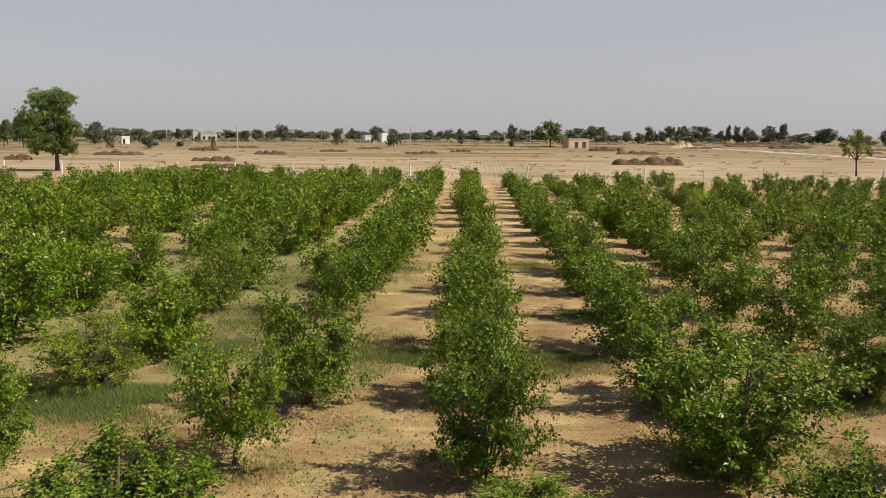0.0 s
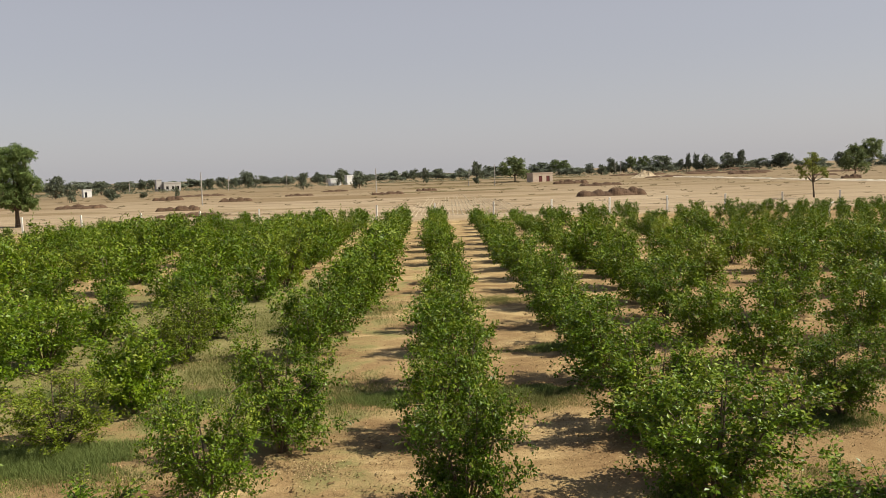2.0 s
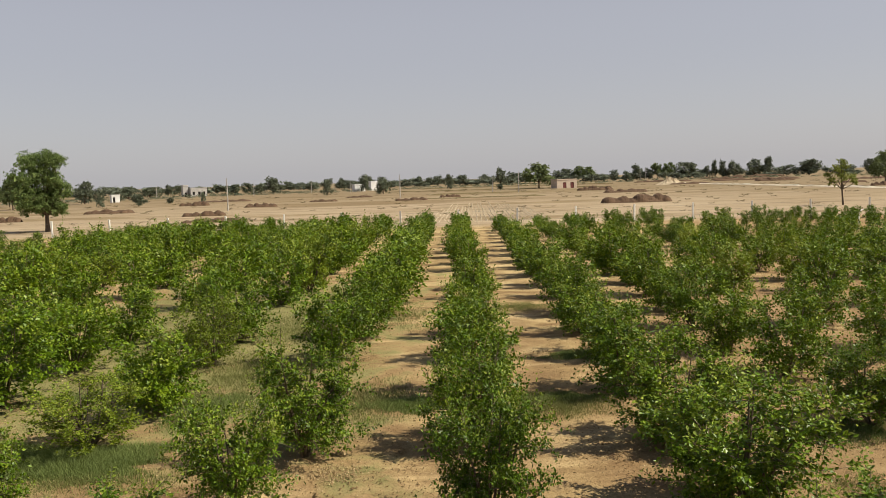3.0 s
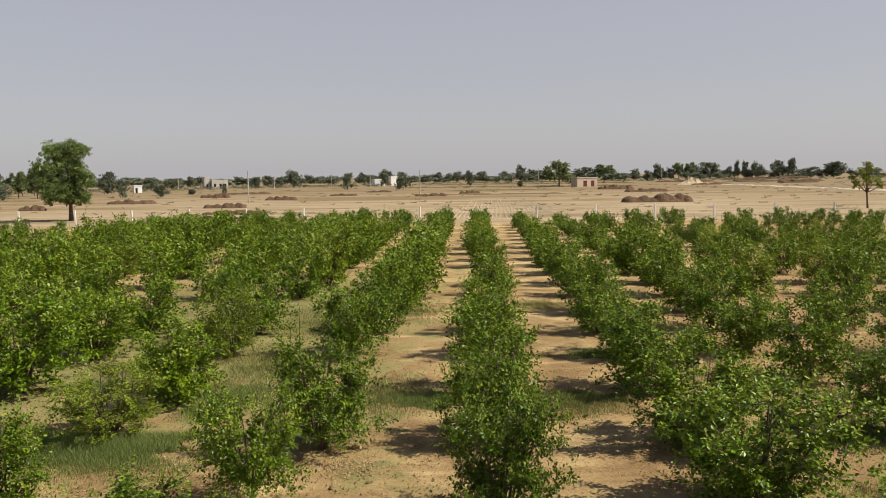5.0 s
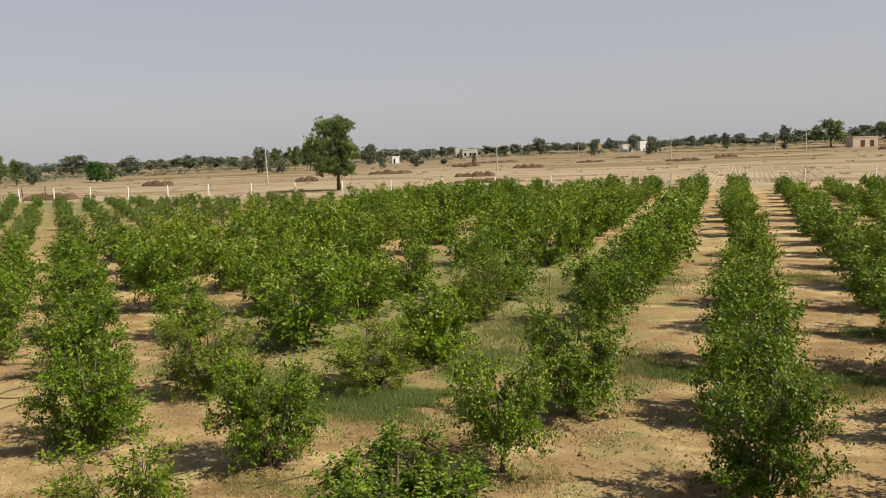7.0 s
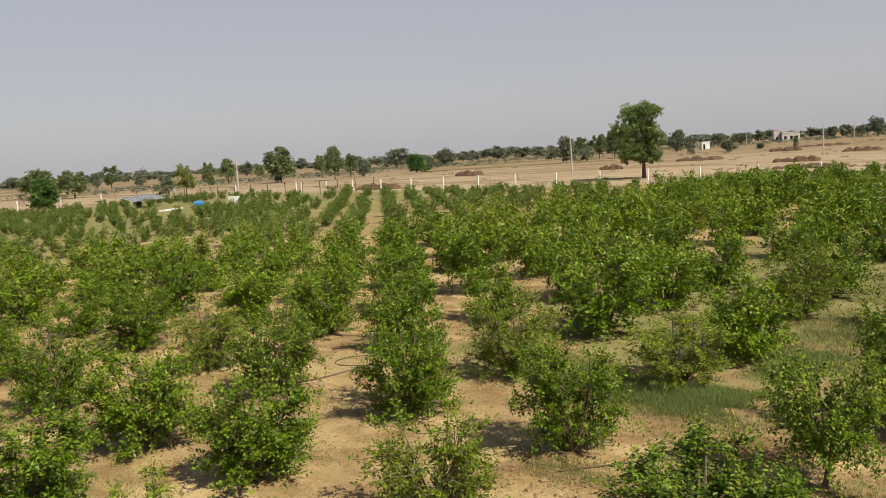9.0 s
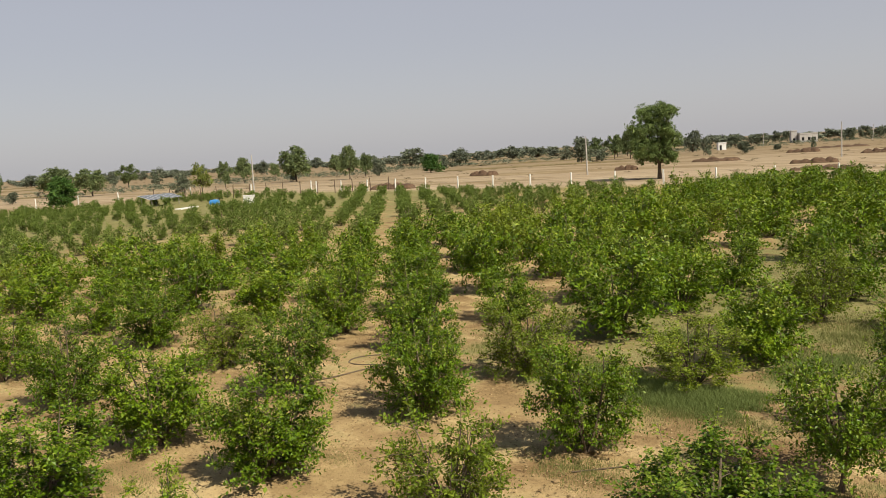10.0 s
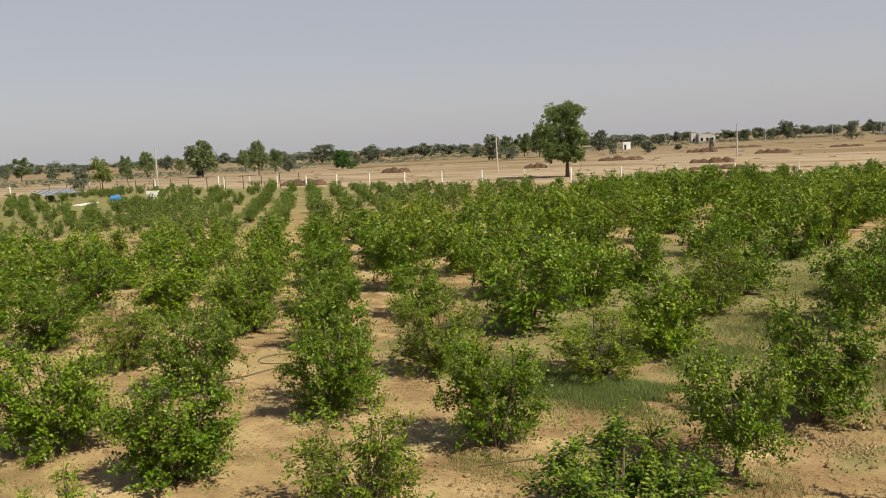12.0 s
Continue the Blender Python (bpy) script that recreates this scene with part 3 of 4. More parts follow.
def build_orchard():
    """The rest of the orchard grid: single bushes near the camera, joined ones further off."""
    rng = random.Random(7)
    spots = []
    for i, j in product(range(-34, 28), range(1, 23)):
        if (i, j) in placed:
            continue
        x, y = X0 + ROW * i + rng.uniform(-0.25, 0.25), Y0 + STEP * j + rng.uniform(-0.25, 0.25)
        side = math.degrees(math.atan2(-x, y))
        if y < 3 or not -37 < side < 76 or y > (76 if x < -36 else 82) or x < -122 or (x < -88 and y < 66 and x > -104 and y > 50):
            continue
        if i == -1 and j > 7:
            x += 0.3
        size = rng.uniform(0.84, 1.13)
        if -26 < x < -2.5 and y > 14:
            size *= 1.18 if x > -13 and y > 24 else 1.12
        young = x < -30 and math.hypot(x, y) > 46
        if x > 6:
            size *= 1.03 if y < 42 else 0.86
        if young:
            size *= 0.70 if math.hypot(x, y) > 62 else 0.84
        elif y > 58:
            size *= 0.84
        if rng.random() < (0.22 if young else 0.09 if x > 10 and y > 40 else 0.02):
            continue
        spots.append((math.hypot(x, y), i, j, x, y, size))
    spots.sort()
    far = []
    for n, (d, i, j, x, y, size) in enumerate(spots):
        if n < 262:
            yellow = rng.random() < 0.08
            kind = "dusty" if x < -30 and d > 46 else ("yellow" if yellow else "near") if d < 17 else "semi" if d < 31 else ("midyellow" if yellow else "mid")
            lemon_bush(i, j, x - X0 - ROW * i, y - Y0 - STEP * j, 2.0 * size * rng.uniform(0.85, 1.12), 2.15 * size * rng.uniform(0.88, 1.08), kind)
        else:
            far.append((x, y, size))
    bank = []
    for s in range(71, 78):
        _, (lv, lf), _ = lemon_plant(s, 7, 7, 4, 7, 0.215, LEAF3, low=0.06, twig_wood=False)
        bank.append((lv, lf))
    for young, mat, label in ((False, LEMON_FAR, "distant rows of green lemon bushes"), (True, LEMON_DUSTY_HAZED, "distant rows of small dusty young lemon bushes")):
        V, F, n = [], [], 0
        TV, TF, tn = [], [], 0
        for x, y, size in far:
            if (x < -30) != young:
                continue
            lv, lf = bank[rng.randrange(len(bank))]
            a, hgt = rng.uniform(0, 6.28), rng.uniform(0.85, 1.1) * size
            c, s = math.cos(a) * size, math.sin(a) * size
            V.append(np.stack([x + c * lv[:, 0] - s * lv[:, 1], y + s * lv[:, 0] + c * lv[:, 1], hgt * lv[:, 2]], 1))
            F.append(lf + n)
            n += len(lv)
            tv, tf = tube([[x, y, -0.02], [x, y, 0.6]], [0.05, 0.04], 4)
            TV.append(tv)
            TF += [[k + tn for k in q] for q in tf]
            tn += len(tv)
        ob = thing("lemon_orchard", Matrix(), label, "bushes", kind="stuff")
        part("crowns", mesh_from("crowns", np.concatenate(V), np.concatenate(F), mat), ob)
        part("trunks", mesh_from("trunks", np.concatenate(TV), TF, BARK), ob)


build_orchard()


# ---------------------------------------------------------------- grass and weeds
def build_grass():
    rng = np.random.default_rng(5)

    def blades(name, label, mat, patches, height, width):
        at, hs = [], []
        for cx, cy, rx, ry, n, k in patches:
            a, r = rng.uniform(0, 6.283, n), rng.uniform(0, 1, n) ** 0.62 * rng.uniform(0.85, 1.15, n)
            wob = 1 + 0.25 * np.sin(3 * a + cx) + 0.15 * np.sin(7 * a + cy)
            at.append(np.stack([cx + rx * r * wob * np.cos(a), cy + ry * r * wob * np.sin(a), np.full(n, 0.0)], 1))
            hs.append(k * height * rng.uniform(0.5, 1.3, n) * np.clip(1.15 - 0.7 * r, 0.25, 1))
        P, Hh = np.concatenate(at), np.concatenate(hs)
        n = len(P)
        ang = rng.uniform(0, 6.283, n)
        s = np.stack([np.cos(ang), np.sin(ang), 0 * ang], 1) * width
        bend = np.stack([rng.normal(size=n), rng.normal(size=n), 0 * ang], 1) * (0.55 * Hh)[:, None]
        up = np.stack([0 * ang, 0 * ang, Hh], 1)
        V = np.stack([P - s - [0, 0, 0.02], P + s - [0, 0, 0.02], P + up + bend], 1).reshape(-1, 3)
        F = np.arange(3 * n).reshape(-1, 3)
        tagged(new(name, mesh_from(name, V, F, mat)), label, "grass", kind="stuff")

    blades("grass", "dense dark green grass patch on moist soil", GRASS, [
        (-7.6, 14.2, 2.3, 0.85, 30000, 1.15), (-9.3, 14.7, 1.6, 0.7, 8000, 0.9), (-5.6, 17.6, 1.2, 1.5, 9000, 0.8), (-1.2, 17.4, 0.9, 0.6, 6000, 0.9),
        (0.9, 9.7, 1.1, 0.7, 5000, 1.1), (-9.0, 18.6, 1.6, 0.8, 5000, 0.7), (3.2, 21.9, 1.0, 0.6, 4500, 0.8),
        (2.2, 17.7, 1.2, 0.5, 4000, 0.6), (3.7, 11.6, 0.6, 0.4, 1800, 1.3), (7.6, 14.9, 1.1, 0.7, 5000, 0.7)], 0.155, 0.007)
    blades("weeds", "thin olive weeds and dry grass between rows", DRYGRASS, [
        (-2.2, 17.8, 1.4, 1.8, 8000, 1.0), (-5.6, 20.5, 1.5, 3.2, 10000, 1.0), (-5.5, 27.0, 1.6, 4.0, 10000, 1.1), (-6.4, 13.2, 2.4, 0.6, 5000, 0.9),
        (2.1, 17.0, 1.3, 1.2, 8000, 1.0), (-8.9, 20.4, 1.5, 1.6, 7000, 1.0), (-6.9, 10.1, 1.2, 0.6, 3000, 0.5), (-3.2, 11.2, 1.2, 0.7, 2600, 0.6),
        (-10.6, 8.2, 1.5, 0.5, 2500, 0.5), (-10.8, 15.4, 1.8, 1.0, 4500, 0.8), (2.3, 30.5, 1.5, 1.2, 6000, 1.0), (-12.6, 5.6, 1.8, 0.7, 2500, 0.5),
        (-2.0, 29.0, 1.3, 3.0, 5000, 0.9), (-9.2, 26.0, 1.4, 4.5, 10000, 1.1), (-12.8, 22.0, 1.4, 4.0, 7000, 1.1), (-12.9, 16.5, 1.2, 1.6, 3500, 1.0), (6.0, 19.0, 1.2, 2.0, 4000, 0.9), (6.9, 14.9, 1.3, 0.9, 5000, 1.0), (7.9, 17.6, 1.4, 0.9, 3500, 0.9), (6.0, 12.3, 1.0, 0.6, 2500, 0.8)], 0.10, 0.006)
    # loose weeds along the rows
    rows = []
    for i in range(-9, 5):
        for j in range(2, 16):
            x, y = X0 + ROW * i, Y0 + STEP * j
            if -37 < math.degrees(math.atan2(-x, y)) < 76 and math.hypot(x, y) < 48:
                rows.append((x + rng.uniform(-0.6, 0.6), y + rng.uniform(-0.8, 0.8), 1.2, 1.0, 300, rng.uniform(0.5, 1.0)))
    blades("weeds", "short weeds around the foot of lemon bushes", DRYGRASS, rows, 0.055, 0.006)


build_grass()


def build_litter():
    """Clods, pebbles and fallen leaves on the soil near the camera."""
    rng = np.random.default_rng(9)
    n = 22000
    d, a = 8.5 + 26 * rng.uniform(0, 1, n) ** 1.5, np.radians(rng.uniform(-36, 72, n))
    P = np.stack([-np.sin(a) * d, np.cos(a) * d, np.full(n, 0.005)], 1)
    shape = np.array([[1, 0, 0], [0, 1, 0], [-1, 0, 0], [0, -1, 0], [0, 0, 0.8]])
    s = rng.uniform(0.008, 0.030, n) * np.where(rng.uniform(size=n) < 0.04, 2.0, 1.0)
    V = (P[:, None] + s[:, None, None] * (shape[None] * rng.uniform(0.6, 1.2, (n, 1, 3)) + 0.15 * rng.normal(size=(n, 5, 3)))).reshape(-1, 3)
    b = np.arange(n)[:, None] * 5
    F = np.concatenate([b + [[0, 1, 4]], b + [[1, 2, 4]], b + [[2, 3, 4]], b + [[3, 0, 4]]])
    tagged(new("clods", mesh_from("clods", V, F, CLOD)), "small clods and pebbles on the soil", "clods", kind="stuff")
    # a patch of broken clods beside the trunks
    n = 1500
    P = np.concatenate([rng.normal(size=(n // 2, 2)) * [0.32, 0.26] + [-2.25, 13.35], rng.normal(size=(n // 2, 2)) * [0.8, 0.5] + [3.0, 13.3]])
    s = rng.uniform(0.008, 0.024, n)
    V = (np.concatenate([P, np.full((n, 1), 0.006)], 1)[:, None] + s[:, None, None] * (shape[None] * rng.uniform(0.6, 1.2, (n, 1, 3)) + 0.15 * rng.normal(size=(n, 5, 3)))).reshape(-1, 3)
    b = np.arange(n)[:, None] * 5
    F = np.concatenate([b + [[0, 1, 4]], b + [[1, 2, 4]], b + [[2, 3, 4]], b + [[3, 0, 4]]])
    tagged(new("clods", mesh_from("clods", V, F, CLOD)), "patch of broken brown clods on bare soil", "clods", kind="stuff")
    n = 60000
    i, j = rng.integers(-8, 4, n), rng.integers(2, 9, n)
    P = np.stack([X0 + ROW * i + rng.normal(size=n) * 1.2 - 0.4, Y0 + STEP * j + rng.normal(size=n) * 1.1, np.full(n, 0.02)], 1)
    drift = np.stack([rng.uniform(-24, 8, 110), rng.uniform(7, 24, 110)], 1)
    drift[:14] = np.stack([rng.uniform(1.2, 7.5, 14), rng.uniform(10, 16, 14)], 1)
    pick, loose = rng.integers(0, 110, n), rng.uniform(size=n) < 0.45
    P[~loose, :2] = (drift[pick] + rng.normal(size=(n, 2)) * [0.55, 0.40])[~loose]
    V, F = leaves(rng, P, rng.normal(size=(n, 3)) * [1, 1, 0.15], rng.uniform(0.020, 0.058, n), LEAF3, 0.45)
    tagged(new("leaf_litter", mesh_from("leaf_litter", V, F, LITTER)), "dry brown fallen leaves under the bushes", "leaves", kind="stuff")


build_litter()


# ---------------------------------------------------------------- trees
def lobed(seed, lobes, subs, per, leaf, low, trunk_r, flat=0.8, sides=5):
    """A tree whose crown is made of uneven lobes (x, y, z, radius), each a cluster of small leaf sprays: the wood and the leaves."""
    rng = np.random.default_rng(seed)
    L = np.array(lobes, float)
    n = len(L)
    k = np.repeat(np.arange(n), subs)
    d = unit(rng.normal(size=(len(k), 3)) + [0, 0, 0.25])
    sub = L[k, :3] + d * (L[k, 3] * rng.uniform(0.45, 1.05, len(k)))[:, None] * [1, 1, flat]
    sr = L[k, 3] * rng.uniform(0.22, 0.46, len(k))
    j = np.repeat(np.arange(len(sub)), per)
    e = unit(rng.normal(size=(len(j), 3)))
    at = sub[j] + e * (sr[j] * rng.uniform(0.1, 1.0, len(j)) ** 0.4)[:, None] * [1, 1, 0.7]
    size = leaf * rng.uniform(0.6, 1.35, len(at))
    # shaded foliage inside each lobe closes the crown
    kc = np.repeat(np.arange(n), 26)
    core = L[kc, :3] + unit(rng.normal(size=(len(kc), 3))) * (L[kc, 3] * rng.uniform(0.1, 0.75, len(kc)))[:, None] * [1, 1, flat]
    at = np.concatenate([at, core])
    size = np.concatenate([size, L[kc, 3] * rng.uniform(0.5, 0.8, len(kc))])
    keep = at[:, 2] > low * 0.55
    at, size = at[keep], size[keep]
    lv, lf = leaves(rng, at, rng.normal(size=(len(at), 3)) + [0, 0, -0.2], size, LEAF3, 0.8)
    fork = np.array([rng.normal() * 0.3 * trunk_r, rng.normal() * 0.3 * trunk_r, low + 0.06 * L[:, 2].max()])
    wood = [tube([[0, 0, -0.05 * low - 0.01], fork * [0.3, 0.3, 0.5], fork], [trunk_r * 1.35, trunk_r, trunk_r * 0.85], sides + 1)]
    for c in L[:, :3]:
        m = (fork + c) / 2 + rng.normal(size=3) * 0.02 * L[:, 2].max()
        wood.append(tube([fork, m, c], np.array([0.55, 0.36, 0.14]) * trunk_r, sides))
    return join(wood), (lv, lf)


def tree_meshes(seed, mat, low, lobes=10, subs=8, per=11, leaf=0.045, spread=0.34, fat=0.17, trunk_r=0.020, flat=0.75):
    """A tree of height 1 and width 1 with an uneven, lobed crown."""
    rng = np.random.default_rng(seed)
    L = []
    for i in range(lobes):
        u = (i + rng.uniform(0.2, 0.8)) / lobes
        r = fat * rng.uniform(0.7, 1.25) * (1.1 - 0.35 * u)
        a = 2.4 * i + rng.uniform(-0.6, 0.6)
        out = spread * rng.uniform(0.35, 1.1) * math.sqrt(max(0.08, 1 - (1.25 * u - 0.35) ** 2))
        L.append((out * math.cos(a), out * math.sin(a), low + r * flat * 0.7 + (1 - low - r * flat * 1.6) * u, r))
    (wv, wf), (lv, lf) = lobed(seed, L, subs, per, leaf, low, trunk_r, flat, 4)
    return mesh_from("trunk", wv, wf, TREEBARK), mesh_from("crown", lv, lf, mat)


FAR_BANK = {
    "a": ([tree_meshes(s, ACACIA, 0.18, 13, 13, 17, 0.060, 0.36, 0.215) for s in (101, 102, 103, 104, 105, 106)], "spreading green acacia tree in dry fields"),
    "d": ([tree_meshes(s, NEEM_HAZED, 0.05, 11, 12, 15, 0.068, 0.34, 0.25) for s in (111, 112, 113, 114, 115, 116)], "tree on the far field edge, leaf colour paled by haze"),
    "f": ([tree_meshes(s, FARLEAF_HAZED, 0.03, 10, 9, 12, 0.085, 0.36, 0.27) for s in (121, 122, 123, 124)], "distant tree on the horizon, leaf colour greyed by haze"),
    "g": ([tree_meshes(s, FRESH, 0.02, 16, 14, 22, 0.056, 0.32, 0.25) for s in (131, 132)], "low bright green bushy tree by the fence"),
    "y": ([tree_meshes(s, AIRY, 0.24, 10, 9, 12, 0.050, 0.34, 0.17) for s in (141, 142)], "thin yellow-green tree with sparse leaves"),
}
tally = {"n": 0}
rnd = random.Random(3)


def far_tree(x, y, height, width, kind):
    bank, label = FAR_BANK[kind]
    wood, crown = bank[tally["n"] % len(bank)]
    tally["n"] += 1
    ob = thing("tree", pose(x, y, 0, 0, 0, rnd.uniform(0, 360)) @ Matrix.Diagonal((width * 1.25, width * 1.25, height * 1.03, 1)), label, "tree", "trees in the distant fields")
    part("trunk", wood, ob)
    part("crown", crown, ob)


def far_shrub(x, y, height, width):
    wood, crown = FAR_BANK["d"][0][tally["n"] % 5]
    tally["n"] += 1
    ob = thing("shrub", pose(x, y, 0, 0, 0, rnd.uniform(0, 360)) @ Matrix.Diagonal((width, width, height, 1)), "dark grey-green thorny shrub in a field", "shrub", "shrubs in the distant fields")
    part("stem", wood, ob)
    part("crown", crown, ob)


def field_tree():
    """The large tree that stands alone beyond the fence, fuller on one side."""
    ob = thing("tree", pose(-50.4, 97.5, 0, 0, 0, 27.5), "tall leafy green tree standing alone in a fallow field", "tree")
    rng = np.random.default_rng(17)
    L = []
    for x, z, r in ((0.6, 9.0, 1.2), (-1.8, 8.3, 1.3), (1.5, 8.5, 1.05), (-2.6, 6.7, 1.4), (-0.2, 7.0, 1.5), (1.1, 6.6, 1.1), (-2.5, 4.9, 1.35), (0.2, 4.8, 1.5), (1.8, 5.0, 1.05), (-2.3, 3.0, 1.1), (1.5, 3.0, 1.0), (-0.7, 3.1, 1.0)):
        for y in (-1.1, 1.1):
            L.append((x * rng.uniform(0.85, 1.05), y * rng.uniform(0.5, 1.5), z + rng.normal() * 0.25, r * rng.uniform(0.95, 1.25)))
    (wv, wf), (lv, lf) = lobed(205, L, 24, 66, 0.20, 1.5, 0.24, 0.9, 7)
    part("trunk", mesh_from("trunk", wv, wf, TREEBARK), ob)
    part("crown", mesh_from("crown", lv, lf, SHISHAM), ob)


field_tree()


def far_woods():
    """The unbroken belt of trees on the horizon."""
    rng = np.random.default_rng(21)
    bank = []
    for s in (211, 212, 213, 214):
        r0 = np.random.default_rng(s)
        lumps = [(r0.uniform(-0.38, 0.38), r0.uniform(-0.2, 0.2), r0.uniform(0.25, 0.72), r0.uniform(0.2, 0.32)) for _ in range(7)]
        bank.append(lobed(s, lumps, 6, 7, 0.17, 0.05, 0.02)[1])
    V, F, n = [], [], 0
    for k in range(400):
        a, d = math.radians(rng.uniform(-42, 82)), rng.uniform(560, 900)
        h, w = rng.uniform(3.0, 7.0) * d / 700, rng.uniform(6, 16)
        v, f = bank[k % 4]
        V.append(v * [w, w, h] + [-math.sin(a) * d, math.cos(a) * d, 0])
        F.append(f + n)
        n += len(v)
    tagged(new("far_woods", mesh_from("far_woods", np.concatenate(V), np.concatenate(F), FARLEAF_HAZED)), "hazy belt of trees along the horizon", "woods", kind="stuff")


far_woods()


def airy_tree():
    ob = thing("tree", pose(51.5, 107.5, 0, 0, -4), "slender young tree with a thin yellow-green crown", "tree")
    (wv, wf), (lv, lf) = lobed(207, [(-1.2, 0.3, 3.3, 0.75), (1.3, -0.3, 3.6, 0.8), (0.1, 0.6, 4.3, 0.9), (-0.9, -0.5, 4.9, 0.75), (0.9, 0.4, 5.2, 0.75), (0.1, 0, 5.8, 0.6), (1.8, 0.2, 2.9, 0.5), (-0.2, -0.9, 3.6, 0.7), (-1.7, 0.1, 4.2, 0.5)], 11, 20, 0.21, 1.7, 0.11, 0.8, 6)
    part("trunk", mesh_from("trunk", wv, wf, TREEBARK), ob)
    part("crown", mesh_from("crown", lv, lf, AIRY), ob)


airy_tree()
far_tree(-152.4, 263.2, 8.2, 4.6, 'a')
far_tree(-149.5, 265.5, 9.9, 4.7, 'a')
far_tree(-131.2, 280.5, 8.1, 6.4, 'd')
far_tree(-142.6, 346.8, 6.1, 7.4, 'd')
far_tree(-151.0, 392.7, 5.8, 11.3, 'd')
far_tree(-162.7, 451.2, 6.6, 5.2, 'd')
far_tree(-158.7, 456.8, 6.4, 6.2, 'd')
far_tree(-173.2, 539.4, 4.9, 14.7, 'f')
far_tree(-166.1, 551.6, 5.4, 6.0, 'd')
far_tree(-106.7, 383.9, 5.9, 6.6, 'd')
far_tree(-114.0, 436.8, 6.7, 6.9, 'd')
far_tree(-108.7, 443.1, 5.6, 5.2, 'd')
far_tree(-91.3, 399.8, 8.9, 8.6, 'd')
far_tree(-129.0, 616.0, 7.3, 9.4, 'd')
far_tree(-122.1, 627.9, 6.1, 8.7, 'f')
far_tree(-97.1, 543.8, 6.1, 9.5, 'f')
far_tree(-50.2, 312.7, 7.0, 4.4, 'd')
far_tree(-80.8, 566.8, 8.3, 5.2, 'd')
far_tree(-75.6, 574.2, 6.4, 7.2, 'f')
far_tree(-72.5, 645.9, 10.7, 10.4, 'd')
far_tree(-27.3, 300.4, 6.7, 5.5, 'd')
far_tree(-46.8, 412.0, 7.4, 4.2, 'd')
far_tree(-42.7, 648.6, 6.1, 15.9, 'f')
far_tree(-30.2, 649.3, 8.0, 7.3, 'd')
far_tree(-22.2, 649.6, 7.2, 6.8, 'd')
far_tree(-14.9, 649.8, 8.6, 7.7, 'd')
far_tree(-3.0, 385.1, 7.5, 3.8, 'd')
far_tree(5.1, 650.0, 8.4, 11.4, 'd')
far_tree(22.1, 649.6, 8.1, 9.1, 'f')
far_tree(28.9, 523.9, 11.6, 7.3, 'd')
far_tree(48.1, 648.2, 9.2, 15.8, 'd')
far_tree(33.8, 327.3, 10.4, 11.8, 'a')
far_tree(85.9, 644.3, 10.5, 15.5, 'd')
far_tree(102.3, 641.9, 12.0, 17.6, 'a')
far_tree(125.5, 637.8, 8.7, 7.8, 'f')
far_tree(106.0, 501.0, 6.9, 6.8, 'd')
far_tree(142.3, 634.2, 12.3, 9.4, 'd')
far_tree(151.1, 632.2, 8.9, 8.5, 'f')
far_tree(157.7, 630.6, 12.8, 9.3, 'a')
far_tree(165.8, 628.5, 12.5, 10.1, 'a')
far_tree(179.8, 624.6, 13.4, 17.4, 'd')
far_tree(198.5, 618.9, 14.0, 4.9, 'd')
far_tree(204.1, 617.1, 13.6, 5.2, 'd')
far_tree(211.3, 614.7, 12.4, 10.0, 'd')
far_tree(225.8, 609.5, 13.3, 10.6, 'd')
far_tree(234.5, 606.2, 15.4, 7.3, 'd')
far_tree(260.4, 595.6, 12.3, 15.6, 'd')
far_tree(192.7, 620.8, 9.3, 7.3, 'f')
far_tree(246.5, 601.4, 8.1, 14.4, 'f')
far_tree(113.7, 214.3, 9.0, 6.9, 'a')
far_tree(294.3, 535.1, 18.9, 15.4, 'a')
far_tree(326.8, 561.8, 14.3, 15.2, 'd')
far_tree(296.3, 578.5, 11.3, 8.2, 'd')
far_tree(-209.2, 70.4, 7.2, 2.2, 'a')
far_tree(-524.6, 195.7, 7.7, 9.4, 'd')
far_tree(-207.0, 83.7, 7.5, 9.0, 'a')
far_tree(-138.3, 56.3, 5.2, 4.6, 'g')
far_tree(-192.6, 85.6, 6.5, 6.9, 'a')
far_tree(-328.8, 155.4, 6.6, 4.4, 'd')
far_tree(-276.8, 136.3, 8.0, 7.0, 'a')
far_tree(-464.1, 239.3, 6.2, 6.5, 'd')
far_tree(-279.0, 148.6, 6.5, 5.0, 'd')
far_tree(-565.0, 314.3, 6.0, 12.3, 'f')
far_tree(-149.1, 84.7, 4.9, 3.8, 'd')
far_tree(-130.9, 78.2, 6.1, 4.3, 'y')
far_tree(-162.8, 103.5, 6.3, 3.2, 'a')
far_tree(-201.9, 134.7, 7.6, 4.8, 'a')
far_tree(-345.2, 242.0, 7.2, 6.5, 'd')
far_tree(-221.7, 160.1, 5.6, 3.7, 'a')
far_tree(-175.1, 133.3, 9.4, 8.3, 'a')
far_tree(-506.6, 407.3, 8.9, 8.1, 'd')
far_tree(-201.4, 169.8, 6.8, 5.1, 'a')
far_tree(-156.2, 135.8, 8.6, 5.3, 'a')
far_tree(-175.0, 158.3, 6.6, 4.6, 'a')
far_tree(-163.8, 153.3, 4.8, 3.5, 'd')
far_tree(-388.7, 375.6, 6.0, 7.6, 'f')
far_tree(-234.4, 238.0, 8.6, 10.6, 'd')
far_tree(-155.3, 165.3, 5.4, 5.8, 'g')
